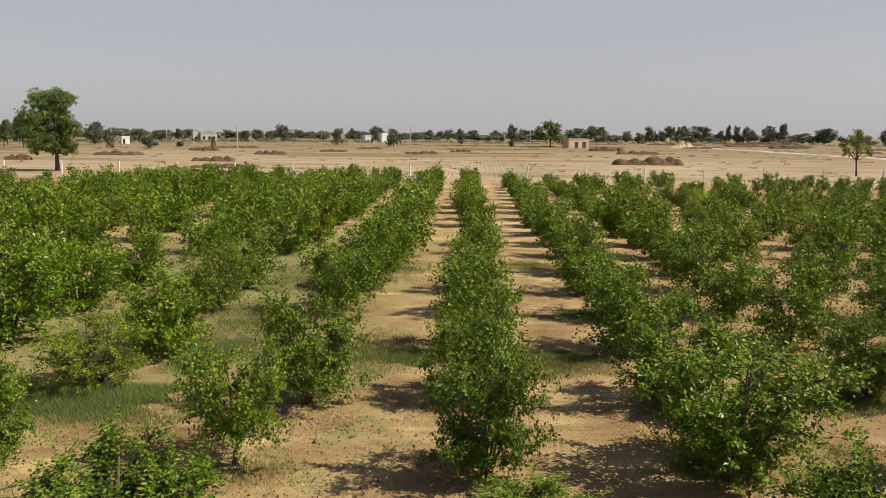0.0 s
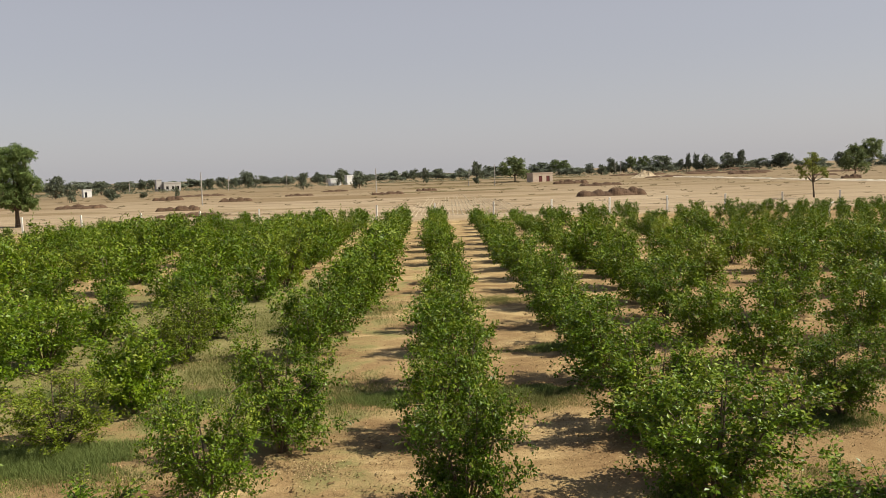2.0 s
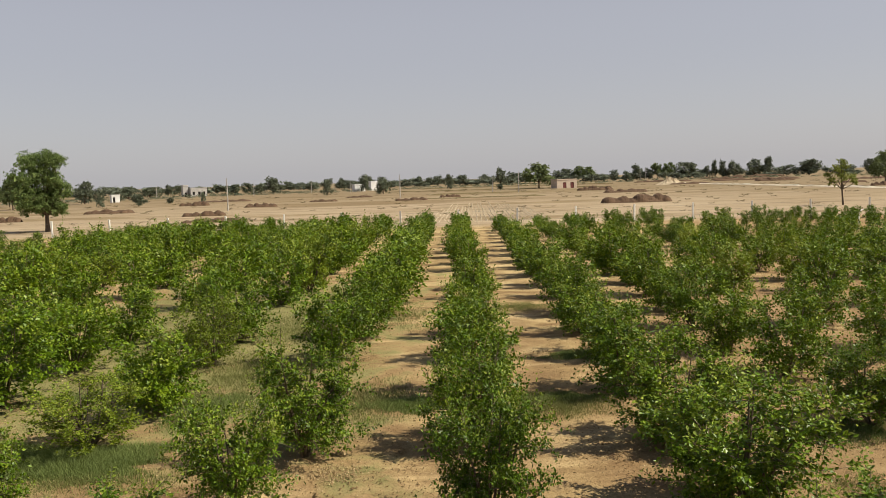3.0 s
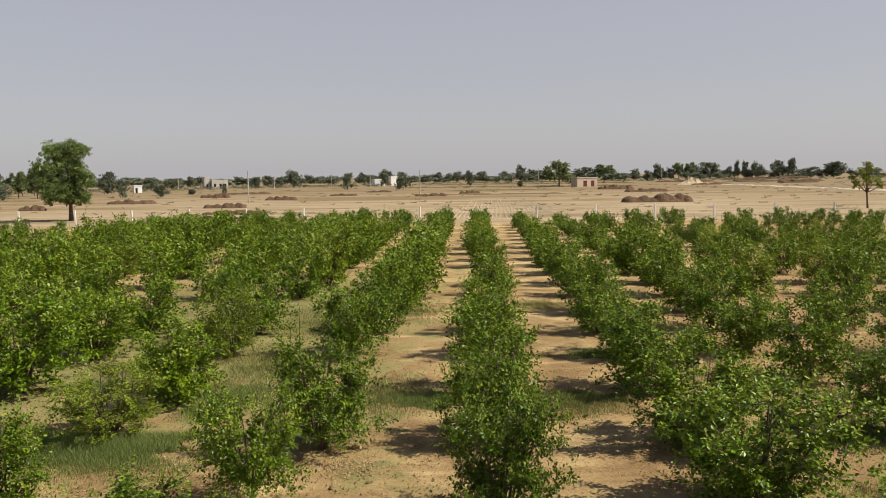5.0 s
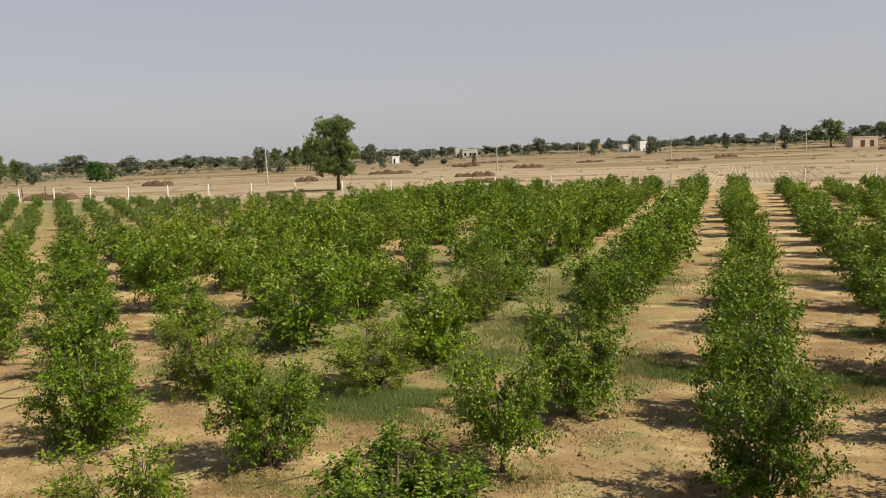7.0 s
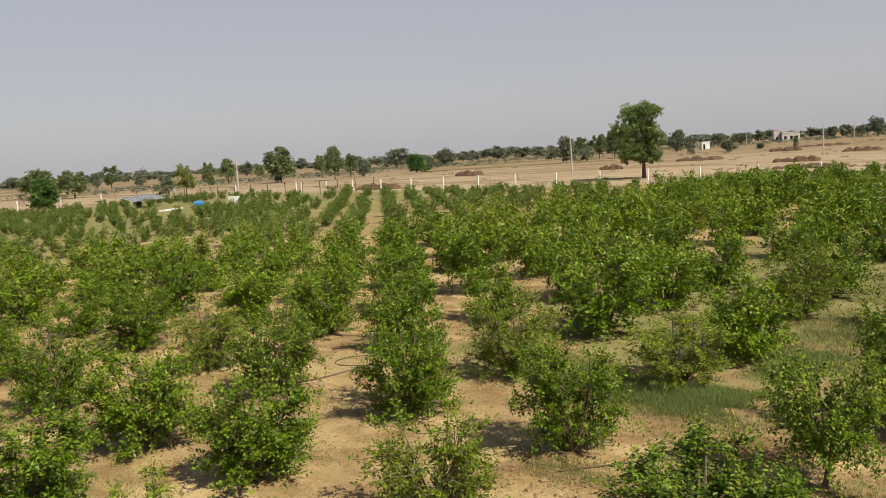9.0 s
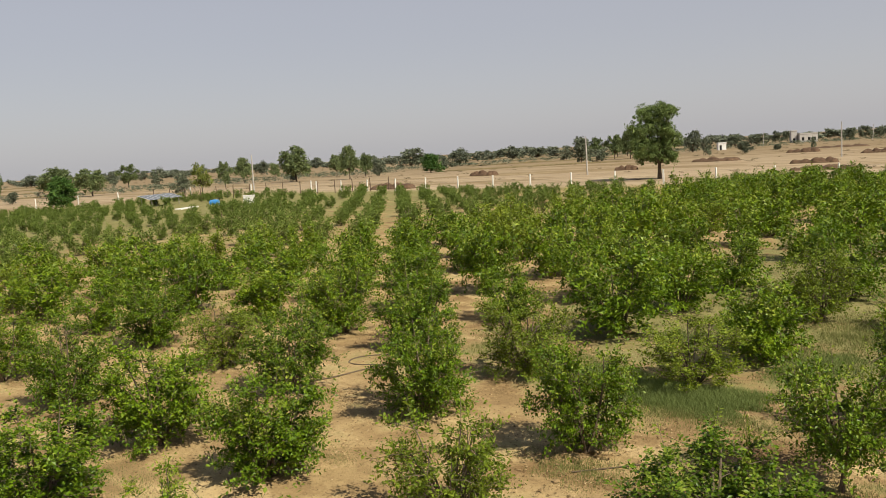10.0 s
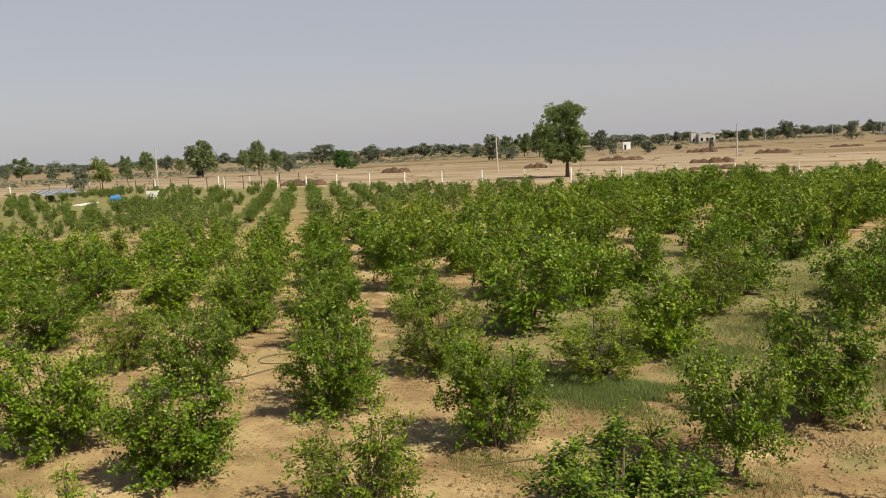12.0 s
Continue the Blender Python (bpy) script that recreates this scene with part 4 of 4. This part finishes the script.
far_tree(-176.6, 195.3, 4.6, 4.3, 'd')
far_tree(-207.6, 237.8, 7.0, 6.7, 'd')
far_tree(-275.8, 330.7, 5.4, 10.3, 'f')
far_tree(-278.6, 346.1, 4.3, 4.7, 'f')
far_tree(-315.8, 400.9, 5.7, 8.9, 'd')
far_tree(-236.4, 309.9, 7.0, 8.2, 'd')
far_tree(-246.5, 343.8, 5.6, 10.2, 'd')
far_tree(-242.2, 353.1, 4.1, 7.4, 'f')
far_tree(-165.2, 248.9, 4.5, 4.1, 'd')
far_tree(-122.7, 192.2, 7.8, 5.8, 'd')
far_tree(-134.0, 218.3, 7.3, 4.3, 'a')
far_tree(-134.5, 230.4, 7.6, 5.4, 'a')
far_tree(-123.2, 220.3, 8.5, 5.9, 'a')
far_tree(-125.6, 207.8, 4.0, 4.1, 'd')
far_shrub(-96.4, 214.9, 5.7, 2.8)
far_shrub(-90.7, 226.9, 3.7, 5.3)
far_shrub(-88.9, 247.5, 2.1, 3.0)
far_shrub(-75.1, 236.3, 3.8, 1.6)
far_shrub(17.7, 316.8, 3.1, 2.6)
far_shrub(206.4, 616.4, 5.6, 7.2)
far_shrub(-180.6, 63.2, 2.8, 3.5)
far_shrub(-177.4, 134.1, 3.4, 2.3)
far_shrub(260.4, 595.6, 10.7, 14.1)


# ---------------------------------------------------------------- straw heaps
def heap_mesh(seed):
    """A long low heap of dry stalks, 1 long, 1 high: a row of rounded lumps with stalks sticking out."""
    rng = np.random.default_rng(seed)
    k = 9
    cx = np.linspace(-0.40, 0.40, k) + rng.normal(size=k) * 0.03
    cy, ch = rng.normal(size=k) * 0.07, rng.uniform(0.5, 1.0, k)
    cw, cd = rng.uniform(0.07, 0.13, k), rng.uniform(0.30, 0.42, k)
    n, m = 60, 22
    X, Y = np.meshgrid(np.linspace(-0.52, 0.52, n), np.linspace(-0.52, 0.52, m))
    q = 1 - ((X[..., None] - cx) / cw) ** 2 - ((Y[..., None] - cy) / cd) ** 2
    Z = (np.sqrt(np.clip(q, 0, 1)) * ch).max(-1)
    base = np.clip(1 - (X / 0.5) ** 4 - (Y / 0.46) ** 2, 0, 1) ** 0.6 * 0.5
    Z = np.maximum(Z, base) + 0.025 * rng.normal(size=X.shape) * (base > 0.05) - 0.03
    V = np.stack([X, Y, Z], -1).reshape(-1, 3)
    i = (np.arange(m - 1)[:, None] * n + np.arange(n - 1)[None]).reshape(-1)
    F = np.stack([i, i + 1, i + n + 1, i + n], 1).tolist()
    pick = rng.choice(np.flatnonzero(V[:, 2] > 0.15), 420)
    sv, sf = leaves(rng, V[pick], np.stack([rng.normal(size=420), rng.normal(size=420) * 0.5, 0.5 * rng.normal(size=420)], 1), rng.uniform(0.012, 0.04, 420), LEAF4 * [1, 0.3, 1])
    allv, allf = join([(V, F), (sv, sf.tolist())])
    return mesh_from("hay_mound", allv, allf, STRAW)


HEAPS = [heap_mesh(s) for s in (1, 2, 3, 4)]


def hay_mound(x, y, width, height):
    ob = new("hay_mound", HEAPS[tally["n"] % 4])
    tally["n"] += 1
    ob.matrix_basis = pose(x, y + width * 0.15, 0, 0, 0, rnd.uniform(-8, 8)) @ Matrix.Diagonal((width, min(6.0, max(2.0, width * 0.35)), height, 1))
    tagged(ob, "long low heap of dry brown crop stalks", "mound", "stalk mounds in the fields")


hay_mound(31.3, 138.3, 12.2, 1.54)
hay_mound(45.9, 216.2, 12.3, 1.05)
hay_mound(45.3, 258.3, 11.5, 1.61)
hay_mound(-34.2, 109.2, 8.3, 0.65)
hay_mound(-42.8, 133.7, 7.3, 0.95)
hay_mound(-43.9, 177.7, 7.7, 1.00)
hay_mound(-35.0, 210.6, 7.4, 0.74)
hay_mound(-30.9, 252.9, 8.0, 0.71)
hay_mound(-11.1, 197.2, 8.0, 0.83)
hay_mound(-1.7, 220.0, 6.2, 0.92)
hay_mound(-71.1, 161.6, 10.1, 1.03)
hay_mound(-75.0, 131.4, 4.6, 1.03)
hay_mound(-68.6, 207.3, 8.2, 1.17)
hay_mound(139.9, 351.8, 17.9, 1.69)
hay_mound(149.9, 439.6, 18.6, 1.51)
hay_mound(205.5, 555.4, 42.8, 1.91)
hay_mound(-72.8, 247.4, 16.9, 0.69)
hay_mound(-91.7, 87.0, 9.5, 1.05)
hay_mound(-106.6, 128.4, 7.6, 1.28)
hay_mound(109.8, 208.4, 5.4, 1.19)
hay_mound(150.8, 398.8, 43.0, 1.30)
hay_mound(183.5, 520.0, 52.0, 1.60)
hay_mound(113.4, 433.0, 31.0, 1.20)
hay_mound(96.0, 330.0, 16.0, 0.90)
hay_mound(172.0, 330.0, 22.0, 1.10)
hay_mound(128.0, 262.0, 12.0, 0.80)


# ---------------------------------------------------------------- fence, poles
def build_fence():
    fence = thing("fence", Matrix(), "white concrete post fence with thin wires", "fence")
    post = bm_mesh("post", CONCRETE, lambda bm: box_into(bm, -0.085, 0.085, -0.085, 0.085, -0.1, 1.75, 0.014))
    spots = [(-43.5 + 6.24 * k, 85.0 + 0.05 * k) for k in range(-10, 23)]
    spots += [(-113.6, 89.5), (-124.0, 84.0), (-133.7, 77.5), (-141.5, 67.5), (-139.8, 59.5), (-138.5, 52.0), (-137.0, 44.5), (-135.5, 37.0), (-134.0, 29.5)]
    for x, y in spots:
        part("post", post, fence, m=pose(x, y, 0, rnd.uniform(-2, 2), rnd.uniform(-2, 2), rnd.uniform(-20, 20)))
    line = sorted(spots[:33]) [::-1] + spots[33:]
    for z in (0.45, 0.95, 1.45):
        pts = [[x, y, z] for x, y in line]
        v, f = tube(pts, [0.006] * len(pts), 3)
        part("wire", mesh_from("wire", v, f, WIRE), fence)


build_fence()


def power_pole(x, y, height, lean=0.0, arm=True):
    ob = thing("power_pole", pose(x, y, 0, 0, lean, rnd.uniform(-10, 10)), "slender grey concrete electricity pole in a field", "pole", "electricity poles")
    v, f = tube([[0, 0, -0.2], [0, 0, height * 0.5], [0, 0, height]], [0.15, 0.12, 0.09], 8)
    part("shaft", mesh_from("shaft", v, f + [[len(v) - 8 + k for k in range(8)]], POLE), ob)
    if arm:
        part("insulator", bm_mesh("insulator", WIRE, lambda bm: bmesh.ops.create_cone(bm, cap_ends=True, segments=8, radius1=0.07, radius2=0.03, depth=0.22, matrix=Matrix.Translation((0, 0, height + 0.10)))), ob)


power_pole(-45.7, 159.3, 6.3)
power_pole(-15.9, 227.2, 6.5)
power_pole(20.5, 262.9, 6.9)
power_pole(12.6, 278.0, 5.4, 3)
power_pole(-73.9, 117.3, 6.3, -1)
power_pole(-113.5, 77.4, 6.7, 1)
power_pole(-75.3, 416.3, 6.6)
power_pole(-51.2, 387.8, 5.8)
power_pole(-133.8, 355.9, 5.8)
power_pole(-89.5, 352.9, 6.2, 3)
power_pole(126.7, 720.0, 8.0)
power_pole(135.9, 593.9, 7.8)
power_pole(130.4, 553.3, 8.3)


# ---------------------------------------------------------------- houses
def house(name, x, y, turn, w, d, h, wall, label, openings, parapet=0.35, door=DARKOPEN):
    """A flat-roofed house: walls, roof slab, and the doors and windows of its front, set back into it."""
    ob = thing(name, pose(x, y, 0, 0, 0, turn), label, "house")

    def walls(bm):
        t = 0.25
        box_into(bm, -w / 2, -w / 2 + t, -d / 2 + t, d / 2, 0, h)
        box_into(bm, w / 2 - t, w / 2, -d / 2 + t, d / 2, 0, h)
        box_into(bm, -w / 2 + t, w / 2 - t, d / 2 - t, d / 2, 0, h)
        x_at = -w / 2
        for ox, ow, z0, z1 in sorted(openings):
            box_into(bm, x_at, ox - ow / 2, -d / 2, -d / 2 + t, 0, h)
            box_into(bm, ox - ow / 2, ox + ow / 2, -d / 2, -d / 2 + t, z1, h)
            if z0 > 0:
                box_into(bm, ox - ow / 2, ox + ow / 2, -d / 2, -d / 2 + t, 0, z0)
            x_at = ox + ow / 2
        box_into(bm, x_at, w / 2, -d / 2, -d / 2 + t, 0, h)

    part("wall", bm_mesh("wall", wall, walls), ob)

    def roof(bm):
        box_into(bm, -w / 2 - 0.15, w / 2 + 0.15, -d / 2 - 0.15, d / 2 + 0.15, h, h + 0.15)
        for s in (-1, 1):
            box_into(bm, s * w / 2 - 0.1, s * w / 2 + 0.1, -d / 2, d / 2, h + 0.15, h + 0.15 + parapet)
            box_into(bm, -w / 2 + 0.1, w / 2 - 0.1, s * d / 2 - 0.1, s * d / 2 + 0.1, h + 0.15, h + 0.15 + parapet)

    part("roof", bm_mesh("roof", wall, roof), ob)
    for ox, ow, z0, z1 in openings:
        part("door" if z0 == 0 else "window", box_mesh("pane", door, ox - ow / 2, ox + ow / 2, -d / 2 + 0.14, -d / 2 + 0.18, z0, z1), ob)
    return ob


house("brick_hut", 43.2, 322, 22, 9.0, 5.0, 3.3, BRICKWALL, "low dusty brick hut with two maroon doors", [(-1.0, 1.6, 0, 2.3), (2.4, 1.6, 0, 2.3)], 0.2, DOORRED)
house("white_house", -50.6, 416, 30, 6.0, 4.0, 3.3, WHITEWASH, "low white plastered farm house", [(0.8, 0.9, 0, 2.0)], 0.3)
house("white_house", -45.2, 440, 30, 4.8, 4.0, 4.7, WHITEWASH, "tall white plastered farm house tower", [(1.2, 0.7, 2.9, 3.8)], 0.3)
house("grey_house", -133.5, 412, 30, 8.2, 6.0, 3.9, GREYWALL, "unfinished grey block house with dark openings", [(-2.6, 1.2, 0.8, 2.4), (0.2, 1.2, 0.8, 2.4), (2.6, 1.2, 0.8, 2.4)], 0.4)
house("grey_house", -139.8, 411, 30, 2.6, 4.0, 5.5, GREYWALL, "unfinished grey block stair tower", [(0.0, 1.0, 0.0, 2.1)], 0.3)
house("white_house", -128.3, 299, 35, 2.9, 3.0, 2.6, WHITEWASH, "small white hut beside thorny shrubs", [(-0.6, 0.8, 0, 1.9)], 0.15)


def sand_pile():
    """A wide cone of tipped sand with an uneven top."""
    rng = np.random.default_rng(8)
    V, F, n = [[0.3, 0, 3.0]], [], 28
    for r in range(1, 9):
        for c in range(n):
            a, t = 2 * np.pi * c / n, r / 8
            w = t * (1 + 0.12 * math.sin(2 * a + 1) + 0.05 * math.sin(5 * a))
            z = 3.0 * (1 - t) ** 1.25 * (1 + 0.18 * rng.normal() * (r < 7)) + 0.25 * math.sin(3 * a) * (1 - t) * t
            V.append([5.8 * w * math.cos(a), 3.6 * w * math.sin(a), max(z, 0.0) if r < 8 else -0.05])
            b = 1 + (r - 1) * n
            if r > 1:
                F.append([b - n + c, b - n + (c + 1) % n, b + (c + 1) % n, b + c])
            else:
                F.append([0, b + c, b + (c + 1) % n])
    ob = new("sand_pile", mesh_from("sand_pile", V, F, SAND))
    ob.matrix_basis = pose(89.5, 336, 0)
    tagged(ob, "pale pile of sand and stones in a field", "sand pile")


sand_pile()


def stubble():
    """Broken rows of pale crop stubble on low ridges in the field behind the orchard."""
    rng = np.random.default_rng(4)
    V, F = [], []
    for k in range(26):
        x, y = -3.2 + 0.56 * k, 91.5 + rng.uniform(0, 1.5)
        far = 158 - 1.6 * abs(k - 12) + rng.normal() * 8
        while y < far:
            run, gap = rng.uniform(1.0, 3.2), rng.uniform(0.5, 1.2)
            if rng.uniform() < 0.88:
                b, w, h = len(V), rng.uniform(0.07, 0.13), rng.uniform(0.05, 0.11)
                dx = 0.02 * (y - 95) + rng.normal() * 0.05
                V += [[x + dx - w, y, -0.02], [x + dx + w, y, -0.02], [x + dx, y + 0.15, h], [x + dx - w, y + run, -0.02], [x + dx + w, y + run, -0.02], [x + dx, y + run - 0.15, h * rng.uniform(0.7, 1.2)]]
                F += [[b, b + 1, b + 2], [b + 1, b + 4, b + 5, b + 2], [b + 4, b + 3, b + 5], [b + 3, b, b + 2, b + 5]]
            y += run + gap
    tagged(new("stubble", mesh_from("stubble", V, F, PALESTRAW)), "broken rows of pale crop stubble in a ploughed field", "stubble", kind="stuff")


stubble()


# ---------------------------------------------------------------- field edges
BUND = plain_material("weedy_earth_bank", (0.10, 0.08, 0.038), (0.22, 0.165, 0.085), 1.5, 0.95, 0.8)


CHALK = plain_material("pale_dry_channel", (0.62, 0.54, 0.41), (0.78, 0.70, 0.56), 1.5, 0.95, 0.4)


def field_bund(x, y, length, turn, height=0.45, mat=BUND):
    """A long low bank of earth between two fields."""
    rng = np.random.default_rng(int(abs(x * 7 + y)))
    n = max(8, int(length / 3))
    V, F = [], []
    for k in range(n + 1):
        u = -length / 2 + length * k / n
        w, h = 0.7 + 0.3 * rng.uniform(), height * rng.uniform(0.5, 1.2) * (0.3 if k in (0, n) else 1)
        o = 0.25 * rng.normal()
        V += [[u, o - w, -0.03], [u, o - 0.3 * w, h], [u, o + 0.3 * w, h * 0.9], [u, o + w, -0.03]]
        if k:
            b = 4 * k
            F += [[b - 4 + i, b + i, b + i + 1, b - 3 + i] for i in range(3)]
    ob = new("field_bund", mesh_from("field_bund", V, F, mat))
    ob.matrix_basis = pose(x, y, 0, 0, 0, turn)
    tagged(ob, "low weedy earth bank between dry fields", "earth bank", "earth banks in the fields")


for k in range(15):
    d = 190 * (1.085 ** k)
    a = math.radians((k * 37.0) % 112 - 38)
    field_bund(-math.sin(a) * d, math.cos(a) * d, (0.14 + 0.05 * (k % 4)) * d, math.degrees(a) * 0.8 + ((k * 17) % 23 - 11), 0.14 + 0.0009 * d)
field_bund(99.5, 265, 205, 89.2, 0.35, CHALK)


# ---------------------------------------------------------------- pump yard beside the fence
def solar_table():
    ob = thing("solar_array", pose(-109.5, 58.5, 0, 0, 0, 118), "grey tilted solar panel table by the fence", "solar panels")
    tilt = pose(0, 0, 1.35, 17)
    for k in range(8):
        p = part("panel", box_mesh("panel", CELL, -0.48, 0.48, -1.1, 1.1, 0, 0.035, bevel=0.008), ob, m=pose(-3.5 + k, 0, 0) @ tilt)
        for s in (-1, 1):
            part("rim", box_mesh("rim", ALU, s * 0.49 - 0.02, s * 0.49 + 0.02, -1.1, 1.1, -0.01, 0.045), p)
    for x in (-3.4, 0, 3.4):
        part("leg", box_mesh("leg", WIRE, x - 0.04, x + 0.04, -0.84, -0.76, -0.1, 1.08), ob)
        part("leg", box_mesh("leg", WIRE, x - 0.04, x + 0.04, 0.76, 0.84, -0.1, 1.56), ob)
    part("rail", box_mesh("rail", WIRE, -3.9, 3.9, -0.03, 0.03, 1.24, 1.32), ob)


solar_table()


def water_tank():
    ob = thing("water_tank", pose(-93.5, 57.5, 0.0, 0, 0, 30) @ Matrix.Scale(0.8, 4), "blue plastic water tank beside the pump", "tank")

    def body(bm):
        for x0, x1, r in ((-0.75, -0.35, 0.44), (-0.35, -0.27, 0.47), (-0.27, 0.27, 0.45), (0.27, 0.35, 0.47), (0.35, 0.75, 0.44)):
            bmesh.ops.create_cone(bm, cap_ends=True, segments=20, radius1=r, radius2=r, depth=x1 - x0, matrix=Matrix.Translation(((x0 + x1) / 2, 0, 0.62)) @ Matrix.Rotation(radians(90), 4, "Y"))

    part("drum", bm_mesh("drum", BLUE, body), ob)
    for x in (-0.5, 0.5):
        part("cradle", box_mesh("cradle", CONCRETE, x - 0.08, x + 0.08, -0.4, 0.4, -0.05, 0.24, bevel=0.01), ob)
    part("cap", bm_mesh("cap", BLUE, lambda bm: bmesh.ops.create_cone(bm, cap_ends=True, segments=14, radius1=0.16, radius2=0.14, depth=0.1, matrix=Matrix.Translation((0, 0, 1.10)))), ob)


water_tank()


def pump_box():
    ob = thing("pump_cabinet", pose(-93.0, 62.5, 0, 0, 0, 40), "small white metal pump control cabinet", "cabinet")
    part("body", box_mesh("body", WHITEWASH, -0.7, 0.7, -0.4, 0.4, 0.1, 1.0, bevel=0.02), ob)
    part("lid", box_mesh("lid", WHITEWASH, -0.76, 0.76, -0.46, 0.46, 1.0, 1.06, bevel=0.01), ob)
    part("plinth", box_mesh("plinth", CONCRETE, -0.8, 0.8, -0.5, 0.5, -0.05, 0.1, bevel=0.01), ob)


pump_box()
part("concrete_slab", box_mesh("concrete_slab", CONCRETE, -2.2, 2.2, -0.45, 0.45, -0.02, 0.16, bevel=0.02), m=pose(-94.5, 54.0, 0, 0, 0, 120))
tagged(bpy.data.objects["concrete_slab"], "long pale concrete slab on the ground", "slab")


def brown_posts():
    ob = thing("wire_fence", Matrix(), "brown angle-iron fence with thin wires", "fence")
    pts = [(-88.5 - 2.6 * k, 84.5 - 1.35 * k) for k in range(15)]
    post = box_mesh("post", RUSTPOST, -0.045, 0.045, -0.045, 0.045, -0.1, 2.1)
    for x, y in pts:
        part("post", post, ob, m=pose(x, y, 0, rnd.uniform(-3, 3), rnd.uniform(-3, 3), 0))
    for z in (0.5, 1.0, 1.5, 2.0):
        v, f = tube([[x, y, z] for x, y in pts], [0.007] * len(pts), 3)
        part("wire", mesh_from("wire", v, f, WIRE), ob)


brown_posts()


# ---------------------------------------------------------------- irrigation hoses on the soil
def hose(points, label, radius=0.021):
    P = np.array(points, float)
    t, u = np.linspace(0, 1, len(P)), np.linspace(0, 1, 12 * len(P))
    smooth = np.stack([np.interp(u, t, P[:, k]) for k in range(2)], 1)
    for _ in range(60):
        smooth[1:-1] = (smooth[:-2] + smooth[1:-1] * 2 + smooth[2:]) / 4
    v, f = tube([[x, y, radius * 0.8] for x, y in smooth], [radius] * len(smooth), 6)
    tagged(new("hose", mesh_from("hose", v, f, HOSE)), label, "hose", "irrigation hoses")


hose([(-13.6, 14.2), (-14.9, 13.62), (-15.45, 13.0), (-15.15, 12.4), (-14.5, 12.6), (-14.1, 13.0), (-13.2, 13.3)], "dark irrigation hose lying in a loop")
hose([(-13.4, 13.2), (-14.2, 12.95), (-14.35, 12.0), (-14.45, 11.3), (-14.9, 10.6)], "dark irrigation hose lying on the soil")
hose([(-6.9, 9.9), (-6.46, 10.39), (-6.02, 10.94), (-5.6, 11.3)], "thin dark drip pipe lying on the soil", 0.012)


def tussocks():
    """Dry weeds and thorn tufts scattered over the fallow fields."""
    rng = np.random.default_rng(33)
    _, (lv, lf) = plant(301, 1.0, 1.0, 0.02, 3, 14, 4, 0.26, LEAF3, 0.15, 0.02, 3, False)
    V, F, n = [], [], 0
    for _ in range(850):
        a, d = math.radians(rng.uniform(-40, 80)), 105 + 400 * rng.uniform() ** 1.2
        x, y = -math.sin(a) * d, math.cos(a) * d
        if y < 92 and x > -135:
            continue
        w = rng.uniform(0.3, 0.9) * (0.5 + d / 400)
        V.append(lv * [w * 2.0, w, w * 0.45] + [x, y, 0])
        F.append(lf + n)
        n += len(lv)
    tagged(new("tussocks", mesh_from("tussocks", np.concatenate(V), np.concatenate(F), TUSSOCK)), "dry brown weed tufts in fallow fields", "weeds", kind="stuff")


TUSSOCK = leaf_material("dry_brown_weeds", (0.07, 0.055, 0.03), (0.13, 0.10, 0.05), (0.22, 0.17, 0.09), 0.9, 0.1)
tussocks()


def hedgerows():
    """Low thorn scrub along the edges of far fields, also standing in for shade under trees."""
    rng = np.random.default_rng(35)
    _, (lv, lf) = plant(303, 1.0, 1.0, 0.02, 3, 13, 4, 0.26, LEAF4, 0.15, 0.02, 3, False)
    V, F, n = [], [], 0
    for k in range(54):
        a, d = math.radians(-40 + 120 * ((k * 0.618) % 1)), 210 + 400 * ((k * 0.379) % 1)
        x, y, turn = -math.sin(a) * d, math.cos(a) * d, a + rng.normal() * 0.12
        for s in np.linspace(-0.5, 0.5, 12) * d * 0.16:
            w = rng.uniform(1.2, 3.4)
            V.append(lv * [w * 1.5, w, rng.uniform(0.5, 1.6)] + [x + s * math.cos(turn) + rng.normal(), y + s * math.sin(turn) + rng.normal() * 1.5, 0])
            F.append(lf + n)
            n += len(lv)
    tagged(new("hedgerows", mesh_from("hedgerows", np.concatenate(V), np.concatenate(F), NEEM_HAZED)), "low thorn scrub along field edges, doubling as dark tree shade", "scrub", kind="stuff")


hedgerows()


def standpipe(x, y, height, bend):
    ob = thing("standpipe", pose(x, y, 0, 0, 0, 20), "white plastic irrigation standpipe between bushes", "pipe", "irrigation standpipes")
    pts = [[0, 0, -0.05], [0, 0, height * 0.6], [bend * 0.3, 0, height * 0.92], [bend, 0, height]]
    v, f = tube(pts, [0.055] * 4, 8)
    part("pipe", mesh_from("pipe", v, f + [[len(v) - 8 + k for k in range(8)]], WHITEWASH), ob)
    part("collar", bm_mesh("collar", WHITEWASH, lambda bm: bmesh.ops.create_cone(bm, cap_ends=True, segments=10, radius1=0.085, radius2=0.075, depth=0.12, matrix=Matrix.Translation((0, 0, height * 0.45)))), ob)


standpipe(29.8, 62.6, 1.2, 0.0)
standpipe(34.8, 69.8, 1.3, 0.5)


def dry_stake(x, y, height, lean, turn):
    v, f = tube([[0, 0, -0.03], [0.02, 0, height * 0.5], [0, 0.015, height]], [0.014, 0.012, 0.008], 5)
    ob = new("dry_stake", mesh_from("dry_stake", v, f, BARK))
    ob.matrix_basis = pose(x, y, 0, lean, 0, turn)
    tagged(ob, "thin bare dry stem in the soil", "stake", "dry stems under a bush")


for k in range(6):
    dry_stake(3.72 + 0.08 * k, 11.15 + 0.07 * (k % 3), 0.42 + 0.06 * (k % 4), 4 * (k % 3) - 4, 60 * k)
